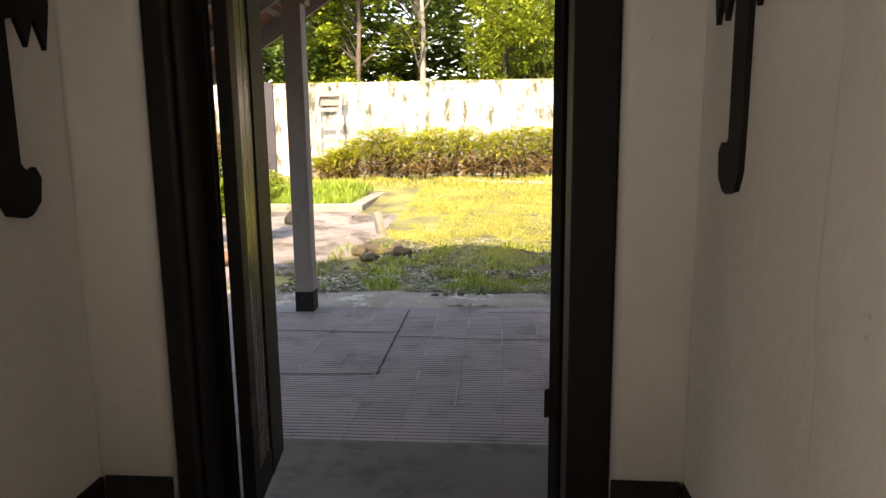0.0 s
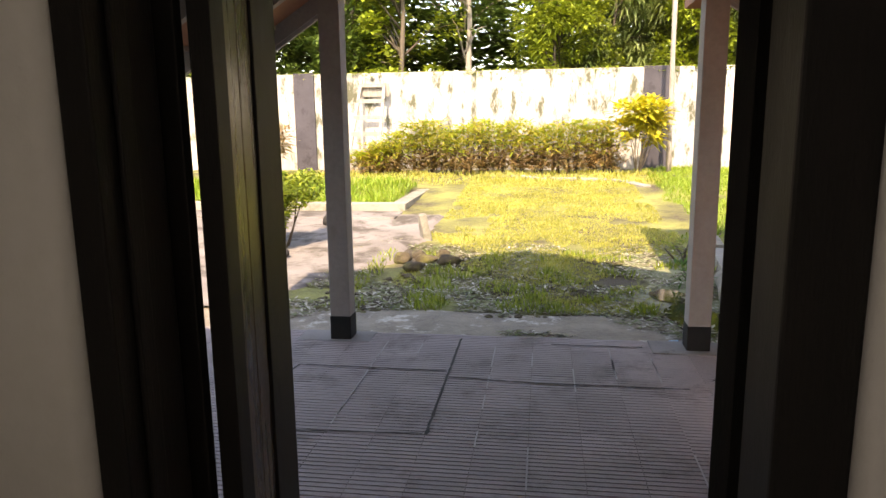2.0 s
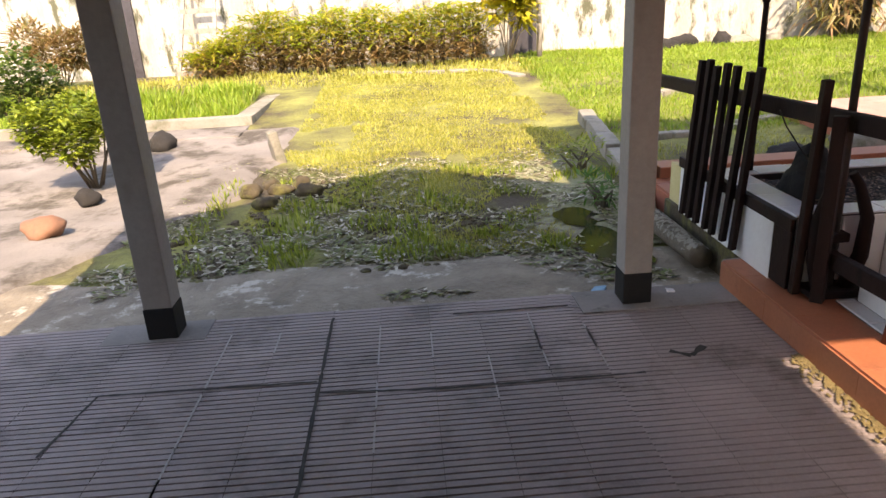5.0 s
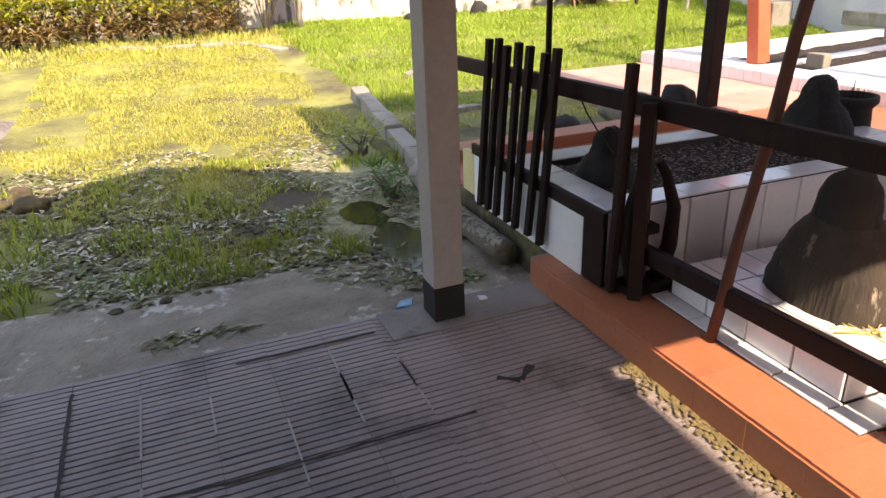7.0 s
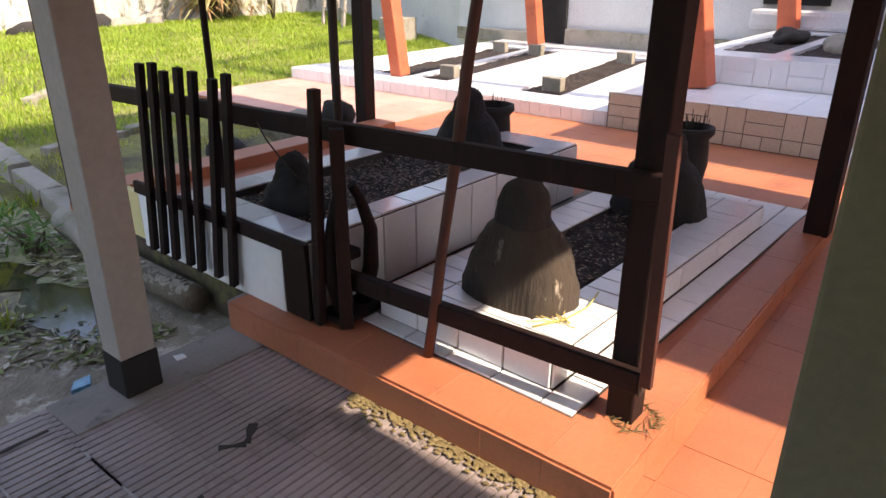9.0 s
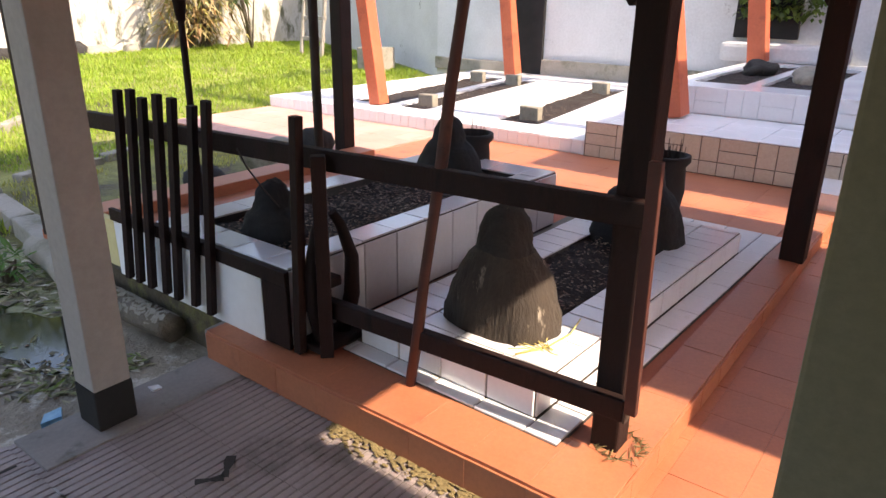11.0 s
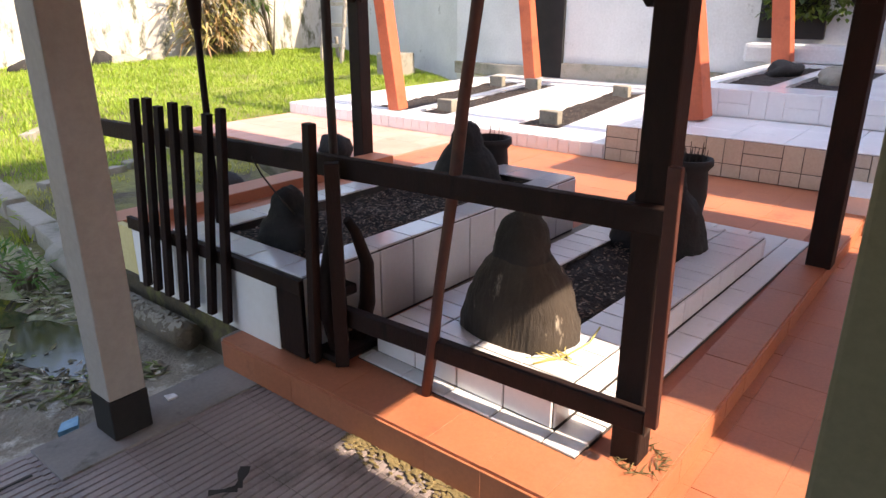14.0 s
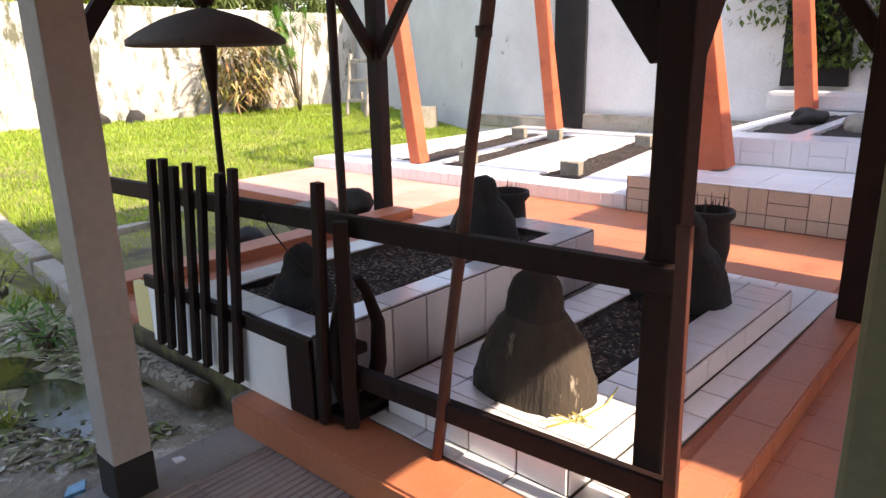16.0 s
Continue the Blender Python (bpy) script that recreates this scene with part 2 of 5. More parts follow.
def leafy(name, *cols, trans=0.35, rough_=0.55):
    """Foliage, each leaf its own tone."""
    m, t, b = mat(name, rough_)
    g = t.nodes.new("ShaderNodeNewGeometry")
    n = len(cols)
    col = ramp(t, g.outputs["Random Per Island"], *[(i / max(1, n - 1), c) for i, c in enumerate(cols)])
    col = mix(t, 0.5, col, ramp(t, nz(t, coords(t), 1.2, 3), (0.3, (0.35, 0.35, 0.35)), (0.7, (0.65, 0.65, 0.65))), "OVERLAY")
    t.links.new(col, b.inputs["Base Color"])
    tr = t.nodes.new("ShaderNodeBsdfTranslucent")
    t.links.new(col, tr.inputs["Color"])
    ms = t.nodes.new("ShaderNodeMixShader")
    ms.inputs[0].default_value = trans
    t.links.new(b.outputs[0], ms.inputs[1])
    t.links.new(tr.outputs[0], ms.inputs[2])
    t.links.new(ms.outputs[0], t.nodes["Material Output"].inputs["Surface"])
    return m


M_grass = leafy("grass", (0.26, 0.28, 0.04), (0.46, 0.43, 0.08), (0.38, 0.39, 0.06), (0.56, 0.5, 0.17))
M_lush = leafy("lush_grass", (0.14, 0.26, 0.016), (0.22, 0.34, 0.025), (0.31, 0.41, 0.04), (0.25, 0.3, 0.05))
M_leafbits = leafy("brown_leaf_bits", (0.09, 0.05, 0.03), (0.2, 0.11, 0.07), (0.06, 0.035, 0.022), (0.36, 0.26, 0.18), trans=0.1)
M_dry = leafy("dry_litter", (0.05, 0.045, 0.025), (0.16, 0.13, 0.06), (0.14, 0.2, 0.03), (0.34, 0.29, 0.19), (0.6, 0.56, 0.45), trans=0.1)
M_hedge = leafy("hedge_leaf", (0.2, 0.3, 0.03), (0.48, 0.5, 0.04), (0.5, 0.4, 0.06), (0.28, 0.42, 0.03), trans=0.5)
M_brown = leafy("brown_leaf", (0.2, 0.12, 0.05), (0.36, 0.23, 0.09), (0.2, 0.19, 0.05))
M_croton = leafy("yellow_croton_leaf", (0.65, 0.56, 0.04), (0.45, 0.45, 0.04), (0.7, 0.58, 0.08))
M_shrub = leafy("shrub_leaf", (0.12, 0.17, 0.02), (0.24, 0.31, 0.03), (0.38, 0.42, 0.05))
M_tree = leafy("tree_leaf", (0.04, 0.075, 0.012), (0.08, 0.13, 0.02), (0.13, 0.19, 0.03))
M_treel = leafy("bright_tree_leaf", (0.2, 0.27, 0.025), (0.36, 0.42, 0.04), (0.13, 0.18, 0.025))
M_bamboo = leafy("bamboo_leaf", (0.09, 0.13, 0.035), (0.17, 0.22, 0.06), (0.23, 0.28, 0.09))
M_fan = leafy("fan_leaf", (0.06, 0.16, 0.02), (0.1, 0.22, 0.03))
M_cordy = leafy("cordyline_leaf", (0.4, 0.33, 0.1), (0.16, 0.18, 0.05), (0.32, 0.16, 0.07), (0.5, 0.45, 0.22))

# ground: bare earth, moss and wet mud by their own patches
M_ground, gt, gb = mat("garden_earth", 0.9)
gv = coords(gt)
gcol = ramp(gt, nz(gt, gv, 0.9, 8, 0.65), (0.38, (0.075, 0.058, 0.036)), (0.5, (0.17, 0.165, 0.05)), (0.66, (0.3, 0.3, 0.08)))
gcol = mix(gt, 0.3, gcol, ramp(gt, nz(gt, gv, 30, 6), (0.3, (0.2, 0.2, 0.2)), (0.7, (0.8, 0.8, 0.8))), "OVERLAY")
gt.links.new(gcol, gb.inputs["Base Color"])
bump(gt, gb, nz(gt, gv, 18, 8, 0.7), 0.8, 0.03)
M_mud = surface("wet_mud", (0.15, 0.118, 0.08), (0.34, 0.285, 0.21), 4.5, (0.5, 0.45, 0.37), 5.5, (0.55, 0.62), 30, 1.0, 0.015, 0.65, 0.25)
M_algae = surface("mud_with_green_algae", (0.2, 0.2, 0.1), (0.34, 0.34, 0.19), 5, (0.13, 0.1, 0.065), 3.5, (0.52, 0.6), 30, 1.0, 0.015, 0.7, 0.2)
M_water, wt, wb = mat("puddle_water", 0.06)
wb.inputs["Base Color"].default_value = (0.02, 0.022, 0.016, 1)


# ---- ground ----
def gz(x, y):
    """Height of the garden ground."""
    s = min(1.0, max(0.0, (y - 8.5) / 8.5))
    z = -0.09 + 0.34 * s * s * (3 - 2 * s) if y > 7 else -0.09
    if 7.2 < y < 18 and -12 < x < 13:
        e = min(1.0, (y - 7.2) / 0.6)
        z += e * 0.05 * noise.noise(Vector((x * 0.8, y * 0.8, 0))) + e * 0.02 * noise.noise(Vector((x * 4, y * 4, 3)))
    return z


def strip(a, b, step):
    n = max(1, round((b - a) / step))
    return [a + (b - a) * i / n for i in range(n)]


def sheet(name, xs, ys, zf, material, label=""):
    me = bpy.data.meshes.new(name)
    vs = [(x, y, zf(x, y)) for y in ys for x in xs]
    nx = len(xs)
    fs = [(j * nx + i, j * nx + i + 1, (j + 1) * nx + i + 1, (j + 1) * nx + i) for j in range(len(ys) - 1) for i in range(nx - 1)]
    me.from_pydata(vs, [], fs)
    me.materials.append(material)
    for p in me.polygons:
        p.use_smooth = True
    return tagged(new(name, me), label=label, kind="structure")


gx = [-600, -150, -50, -25] + strip(-12, 14.5, 0.22) + [14.5, 25, 60, 150, 600]
gy = [-600, -100, -30, -10, 0] + strip(6.0, 18.6, 0.2) + [18.6, 25, 50, 120, 300, 700]
sheet("ground", gx, gy, gz, M_ground, "mossy garden earth with worn grass")

# strip of mud along the porch
sheet("ground_mud", strip(-7, 2.9, 0.15) + [2.9], strip(6.42, 7.55, 0.1) + [7.55],
      lambda x, y: gz(x, y) + 0.012 + 0.012 * noise.noise(Vector((x * 3, y * 3, 1))) - 0.06 * max(0, (y - 7.3 - 0.12 * noise.noise(Vector((x * 2, 0, 5)))) / 0.2), M_mud, "wet mud along the porch edge")

sheet("ground_algae", strip(1.6, 2.7, 0.1) + [2.7], strip(7.3, 9.7, 0.1) + [9.7],
      lambda x, y: gz(x, y) + 0.012 + 0.014 * noise.noise(Vector((x * 4, y * 4, 2))) - 0.08 * max(0.0, min(1.0, (2.0 + 0.25 * noise.noise(Vector((y * 1.7, 0, 8))) - x) / 0.15)), M_algae, "wet mud grown with green algae beside the kerb")

# ---- house ----
b = B()
bx(b, -7.0, 3.09, -0.1, 0.455, 3.31, 3.3)
es = [e for e in b.edges if abs(e.verts[0].co.z - e.verts[1].co.z) > 1 and all(v.co.x > 0.4 and v.co.y < 3.2 for v in e.verts)]
bmesh.ops.bevel(b, geom=es, offset=0.035, segments=4, affect="EDGES", profile=0.5)
setting("wall_north_west", b, M_plaster, "white plastered wall round the doorway", True)
b = B()
bx(b, 1.602, 3.21, -0.1, 2.05, 3.42, 3.3)
es = [e for e in b.edges if abs(e.verts[0].co.z - e.verts[1].co.z) > 1 and all(v.co.x < 1.7 and v.co.y < 3.3 for v in e.verts)]
bmesh.ops.bevel(b, geom=es, offset=0.03, segments=4, affect="EDGES", profile=0.5)
setting("wall_north_east", b, M_plaster, "white plastered wall round the doorway", True)
b = B()
bx(b, 0.457, 3.1, 2.172, 1.6, 3.42, 3.3)
setting("wall_lintel", b, M_plaster)
b = B()
bx(b, 0.0, 0.8, -0.1, 0.26, 3.087, 2.75)
bx(b, 0.0, -1.7, -0.1, 0.26, -0.6, 2.75)
bx(b, 0.0, -0.6, 2.1, 0.26, 0.8, 2.75)
setting("wall_west", b, M_plaster, "white plastered passage wall")
b = B()
bx(b, 1.79, -1.7, -0.1, 2.05, 3.207, 2.75)
setting("wall_east", b, M_plaster, "white plastered passage wall")
b = B()
bx(b, 1.72, -1.7, 0, 1.788, 2.4, 2.7, 0.015)
bmesh.ops.subdivide_edges(b, edges=b.edges[:], cuts=24, use_grid_fill=True)
rough(b, 0.012, 7)
rough(b, 0.006, 19)
setting("wall_pier", b, M_plaster, "rough whitewashed pier", True)
b = B()
bx(b, 0.0, -1.95, -0.1, 2.05, -1.7, 2.75)
setting("wall_south", b, M_plaster)
b = B()
bx(b, -0.02, -1.9, 2.75, 2.05, 3.085, 2.85)
setting("ceiling", b, M_plaster)
b = B()
bx(b, 0.2, -1.7, -0.1, 1.79, 3.42, 0.0)
setting("floor", b, M_concfloor, "worn bare concrete floor")
b = B()
bx(b, 0.26, 0.8, 0.0, 0.272, 3.078, 0.42, 0.004)
bx(b, 0.272, 3.078, 0.0, 0.455, 3.09, 0.42, 0.004)
bx(b, 1.778, 2.41, 0.0, 1.79, 3.2, 0.385, 0.004)
bx(b, 1.6, 3.198, 0.0, 1.778, 3.21, 0.385, 0.004)
bx(b, 1.708, -1.7, 0.0, 1.72, 2.4, 0.385, 0.004)
setting("baseboard", b, M_plinth, "black painted base of the walls")

# wing wall and the rest of the house
b = B()
bx(b, 1.9, 3.423, -0.1, 2.05, 4.288, 2.9, 0.006)
# olive here stands in for shade on white plaster
setting("wall_wing", b, M_olive, "plastered wing wall beside the porch, its shade coloured olive")
b = B()
bx(b, -7.0, -6, -0.1, -0.005, 3.085, 3.3)
bx(b, 0.1, -6, -0.1, 2.05, -4.0, 3.3)
setting("wall_house", b, M_plaster)
b = B()
poly(b, [(-8, 3.0, 3.15), (2.45, 3.0, 3.15), (2.45, -2.5, 5.2), (-8, -2.5, 5.2)], (0, 0, 0.12))
poly(b, [(-8, -8, 3.15), (2.45, -8, 3.15), (2.45, -2.5, 5.2), (-8, -2.5, 5.2)], (0, 0, 0.12))
setting("roof_house", b, M_rooftile)

# unseen slab added to shade the graves, and a wall to their south
b = B()
bx(b, 3.26, 0.9, 2.5, 5.6, 3.45, 2.62)
setting("roof_walkway", b, M_rooftile)
b = B()
bx(b, 3.3, -3.3, -0.1, 11.2, -3.0, 3.2)
setting("wall_far_south", b, M_plaster)

# porch roof: a gable whose ridge runs out over the garden
RX, RZ, RS = 0.95, 2.93, 0.64
for nm, xe in (("roof_porch_west", -1.05), ("roof_porch_east", 2.45)):
    b = B()
    ze = RZ - RS * abs(xe - RX)
    poly(b, [(RX, 3.42, RZ + 0.06), (xe, 3.42, ze + 0.06), (xe, 6.72, ze + 0.06), (RX, 6.72, RZ + 0.06)], (0, 0, 0.05))
    setting(nm, b, M_rooftile, "tiled porch roof on grey rafters")
    roof = bpy.data.objects[nm]
    for k in range(6):
        yy = 3.7 + k * 0.6
        part("rafter", bar(B(), (RX, yy, RZ), (xe, yy, ze), 0.05, 0.1), M_roofwood, roof)
    for k in range(7):
        f = (k + 0.5) / 7
        part("batten", bar(B(), (RX + (xe - RX) * f, 3.45, RZ + (ze - RZ) * f + 0.055), (RX + (xe - RX) * f, 6.7, RZ + (ze - RZ) * f + 0.055), 0.04, 0.025), M_bleached, roof)
    part("bargeboard", bar(B(), (RX, 6.7, RZ + 0.02), (xe, 6.7, ze + 0.02), 0.03, 0.18, 0.004), M_roofwood, roof)
b = B()
bx(b, -0.3, 6.33, 2.24, 2.25, 6.42, 2.36, 0.006)
setting("trim_tie_beam", b, M_roofwood, "grey tie beam between the porch posts")
beam = bpy.data.objects["trim_tie_beam"]
for k in range(9):
    xx = 0.15 + k * 0.2
    part("lattice_bar", bar(B(), (xx, 6.375, 2.36), (xx, 6.375, RZ - RS * abs(xx - RX) - 0.03), 0.03, 0.03), M_roofwood, beam)

# ---- doorway ----
b = B()
bx(b, 0.457, 3.11, 0.0, 0.506, 3.29, 2.17, 0.004)
bx(b, 0.45, 3.312, 0.0, 0.53, 3.34, 2.17, 0.004)
bx(b, 1.485, 3.235, 0.0, 1.6, 3.39, 2.17, 0.006)
bx(b, 0.508, 3.15, 2.1, 1.483, 3.36, 2.168, 0.004)
bx(b, 0.506, 3.16, 0.0, 0.516, 3.2, 2.1, 0.003)
setting("door_frame", b, M_black, "black wooden door frame")


def door_leaf(hx, hy, ang, W, side, s2=0.06):
    """A plank leaf, black stiles round varnished boards."""
    d = thing("door_leaf", (hx, hy, 0.06), "open door leaf, black stiles and varnished brown boards", "door", "door leaves")
    H, z0 = 1.95, 0.16

    def put(nm, u0, u1, v0, v1, t0, t1, m, lab=""):
        bm = bx(B(), u0, t0, v0, u1, t1, v1, 0.003)
        bmesh.ops.transform(bm, matrix=Matrix.Translation((hx, hy, 0)) @ Matrix.Rotation(ang, 4, "Z"), verts=bm.verts[:])
        return part(nm, bm, m, d, lab)
    s1 = 0.075
    put("stile", 0, s1, z0, z0 + H, -0.02, 0.02, M_black)
    put("stile", W - s2, W, z0, z0 + H, -0.02, 0.02, M_black)
    put("rail", s1, W - s2, z0, z0 + 0.1, -0.018, 0.018, M_black)
    put("rail", s1, W - s2, z0 + H - 0.1, z0 + H, -0.018, 0.018, M_black)
    for k in range(2):
        u = s1 + k * (W - s1 - s2) / 2
        put("board", u + 0.0012, u + (W - s1 - s2) / 2 - 0.0012, z0 + 0.1, z0 + H - 0.1, -0.014, 0.014, M_varnish, "varnished brown board")
    for zz in (0.45, 1.75):
        put("hinge", -0.015, 0.04, zz, zz + 0.09, -0.024 * side, -0.02 * side, M_iron)
    return d


door_leaf(0.556, 3.345, radians(97.5), 0.44, 1, 0.19)
door_leaf(1.465, 3.44, radians(40), 0.32, -1)


def wall_hook(x, y, z, flip, s):
    """A flat black carved hook with a toothed fringe above."""
    pts = [(0.0, 0.0), (0.035, 0.01), (0.05, 0.05), (0.052, 0.12), (0.056, 0.43), (0.07, 0.44), (0.082, 0.37), (0.1, 0.44), (0.12, 0.38), (0.13, 0.47), (0.12, 0.55), (0.07, 0.62), (0.0, 0.66), (-0.06, 0.62), (-0.1, 0.55), (-0.1, 0.47), (-0.085, 0.37), (-0.062, 0.44), (-0.042, 0.37), (-0.022, 0.43), (0.0, 0.42), (0.0, 0.12), (-0.012, 0.1), (-0.03, 0.11), (-0.042, 0.085), (-0.035, 0.03), (-0.015, 0.005)]
    b = B()
    poly(b, [(x, y - flip * u * s * 1.5, z + v * s) for u, v in pts], (0.012 if x < 1 else -0.012, 0, 0))
    o = part("wall_ornament", b, M_black, None, "flat black carved hook ornament on the white wall")
    return tagged(o, category="wall ornament", group="wall ornaments")


wall_hook(1.79, 2.97, 1.165, 1, 0.97)
wall_hook(0.26, 2.9, 1.125, 1, 1.0)

# ---- porch ----
b = B()
bx(b, -7.0, 3.42, -0.25, 2.54, 6.485, -0.014)
porch = setting("floor_porch", b, M_concfloor, "porch floor of grooved cement tiles, worn bare by the door")
b = B()
bx(b, 1.8, 6.25, -0.014, 2.54, 6.49, 0.0015, 0.003)
bx(b, -0.42, 6.28, -0.014, 0.06, 6.49, 0.0015, 0.003)
bx(b, -7, 6.28, -0.014, -1.21, 6.49, 0.0, 0.003)
setting("floor_porch_edge", b, M_patch, "smooth cement patch round the post foot")
b = B()
bx(b, -7.0, 3.42, -0.014, 2.54, 4.21, 0.0)
setting("floor_porch_bare", b, M_concfloor, "bare worn concrete strip of the porch")


def concrete_post(x, y, h):
    p = thing("porch_post", (x, y, 0), "square grey concrete porch post with black painted foot", "post", "porch posts")
    part("shaft", bx(B(), x - 0.065, y - 0.065, 0.15, x + 0.065, y + 0.065, h, 0.006), M_post, p)
    part("foot", bx(B(), x - 0.068, y - 0.068, 0, x + 0.068, y + 0.068, 0.15, 0.006), M_plinth, p, "black painted foot")
    part("cap", bx(B(), x - 0.1, y - 0.06, h - 0.06, x + 0.1, y + 0.06, h + 0.0, 0.004), M_roofwood, p)
    return p


concrete_post(-0.135, 6.377, 2.24)
concrete_post(2.07, 6.377, 2.24)

# ---- terrace of the graves ----
b = B()
bx(b, 2.545, 4.745, -0.2, 2.81, 6.47, 0.115)
bx(b, 2.72, 4.745, -0.2, 6.62, 8.3, 0.115)
bx(b, 2.545, -3.0, -0.2, 5.97, 4.745, 0.02)
bx(b, 5.2, 8.3, -0.2, 6.6, 11.0, 0.115)
terrace = setting("pavement_terrace", b, M_redjoint, "orange tiled terrace floor")
b = B()
bx(b, 2.55, 6.472, -0.1, 2.66, 6.5, 0.12, 0.012)
rough(b, 0.008, 12)
setting("trim_step_end", b, M_patch, "broken pale cement end of the terrace step")
b = B()
bx(b, 2.82, 5.91, 0.115, 5.2, 6.06, 0.128)
setting("pavement_gap", b, M_concfloor)


def grave_a():
    g = thing("tiled_grave", (3.6, 6.6, 0.13), "white tiled raised grave bed filled with dark soil", "grave", "raised graves")
    b = B()
    x0, x1, y0, y1, z0, z1 = 2.66, 4.66, 6.06, 6.95, 0.13, 0.452
    for a in ((x0, y0, x1, 6.2), (x0, 6.79, x1, y1), (x0, 6.2, 2.8, 6.79), (4.44, 6.2, x1, 6.79)):
        bx(b, a[0], a[1], z0, a[2], a[3], z1)
    part("body", b, M_joint, g)
    sb = B()
    bmesh.ops.create_grid(sb, x_segments=40, y_segments=16, size=0.5, matrix=Matrix.Translation((3.62, 6.495, 0.40)) @ Matrix.Diagonal((1.64, 0.595, 1, 1)))
    for v in sb.verts:
        v.co.z += 0.04 * noise.noise(v.co * 6) + 0.02 * noise.noise(v.co * 25)
    part("soil", sb, M_soil, g, "dark leafy soil", True)
    return g


def grave_b():
    g = thing("tiled_grave", (3.6, 5.4, 0.13), "low white tiled grave on a tiled base, dark soil inside", "grave", "raised graves")
    b = B()
    bx(b, 2.76, 4.95, 0.115, 5.32, 5.9, 0.125)
    part("base", b, M_joint, g)
    b = B()
    for a in ((2.84, 5.08, 4.88, 5.28), (2.84, 5.67, 4.88, 5.87), (2.84, 5.28, 3.3, 5.67), (4.36, 5.28, 4.88, 5.67)):
        bx(b, a[0], a[1], 0.12, a[2], a[3], 0.242)
    part("body", b, M_joint, g)
    sb = B()
    bmesh.ops.create_grid(sb, x_segments=30, y_segments=12, size=0.5, matrix=Matrix.Translation((3.83, 5.475, 0.222)) @ Matrix.Diagonal((1.07, 0.395, 1, 1)))
    for v in sb.verts:
        v.co.z += 0.03 * noise.noise(v.co * 6) + 0.02 * noise.noise(v.co * 25)
    part("soil", sb, M_soil, g, "dark leafy soil", True)
    return g


grave_one = grave_a()
grave_two = grave_b()
grave_one.rotation_euler.z, grave_two.rotation_euler.z = radians(-0.8), radians(-2)


def nisan(x, y, z, w, d, h, material, label, seed, lean=0.0, body=None):
    """A pointed gravestone: broad shoulders, then a tapering head."""
    b = B()
    prof = [(0.0, 1.0), (0.1, 0.97), (0.2, 0.92), (0.33, 0.85), (0.46, 0.75), (0.55, 0.64), (0.61, 0.52), (0.66, 0.44), (0.72, 0.415), (0.8, 0.385), (0.88, 0.32), (0.95, 0.21), (0.985, 0.1), (1.0, 0.03)]
    n = 20
    rings = []
    for f, r in prof:
        ring = []
        for k in range(n):
            a = 2 * math.pi * k / n
            c, s = math.cos(a), math.sin(a)
            e = (abs(c) ** 2.6 + abs(s) ** 2.6) ** (-1 / 2.6)
            ring.append(b.verts.new((x + c * e * d / 2 * (0.2 + 0.8 * r) + lean * f, y + s * e * w / 2 * r, z - 0.03 + f * (h + 0.03))))
        rings.append(ring)
    for p, q in zip(rings, rings[1:]):
        for k in range(n):
            b.faces.new((p[k], p[(k + 1) % n], q[(k + 1) % n], q[k]))
    b.faces.new(rings[-1])
    b.faces.new(rings[0][::-1])
    bmesh.ops.subdivide_edges(b, edges=b.edges[:], cuts=2, use_grid_fill=True)
    for f in b.faces:
        f.material_index = int(body is not None and f.calc_center_median().z < z + 0.62 * h)
    rough(b, 0.007, 9, seed)
    rough(b, 0.006, 22, seed)
    rough(b, 0.004, 60, seed)
    o = part("gravestone", b, material, None, label, True)
    if body:
        o.data.materials.append(body)
    return tagged(o, category="gravestone", group="pointed gravestones")


# lower body in the lighter brown that stands in for sunlight, head left dark
nisan(3.16, 5.45, 0.252, 0.47, 0.34, 0.47, M_stoneb, "weathered pointed andesite gravestone on white tiles", 1, 0.0, M_litstone)
nisan(2.95, 6.5, 0.36, 0.36, 0.26, 0.31, M_stone, "black pointed gravestone at the head of a grave", 2)
nisan(4.28, 6.55, 0.42, 0.44, 0.3, 0.35, M_stone, "black pointed gravestone at the foot of a grave", 3)
nisan(4.44, 5.44, 0.245, 0.5, 0.34, 0.45, M_stone, "black pointed gravestone beside a clay pot", 4)

# ---- fence and pavilion ----
def timber_post(x, y, z, h, w, label, material=None, group="pavilion posts"):
    p = thing("timber_post", (x, y, z), label, "post", group)
    part("shaft", bx(B(), x - w / 2, y - w / 2, z, x + w / 2, y + w / 2, h, 0.008), material or M_darkwood, p)
    return p


PZ = 2.3
for x, y, w in ((2.8725, 4.866, 0.088), (2.74, 8.15, 0.11), (5.22, 8.35, 0.12), (4.99, 4.78, 0.12)):
    p = timber_post(x, y, 0.118, PZ, w, "dark stained pavilion post with knee braces")
    for dx, dy in ((1 if x < 4 else -1, 0), (0, 1 if y < 6 else -1)):
        part("brace", bar(B(), (x + dx * 0.03, y + dy * 0.03, PZ - 0.88), (x + dx * 0.66, y + dy * 0.66, PZ - 0.02), 0.06, 0.09, 0.005), M_darkwood, p)
b = B()
PE = (2.35, 3.5, 5.45, 8.8)
e = [(PE[0], PE[1], PZ + 0.02), (PE[2], PE[1], PZ + 0.02), (PE[2], PE[3], PZ + 0.02), (PE[0], PE[3], PZ + 0.02)]
r0, r1 = (3.4, 6.4, 3.3), (4.6, 6.4, 3.3)
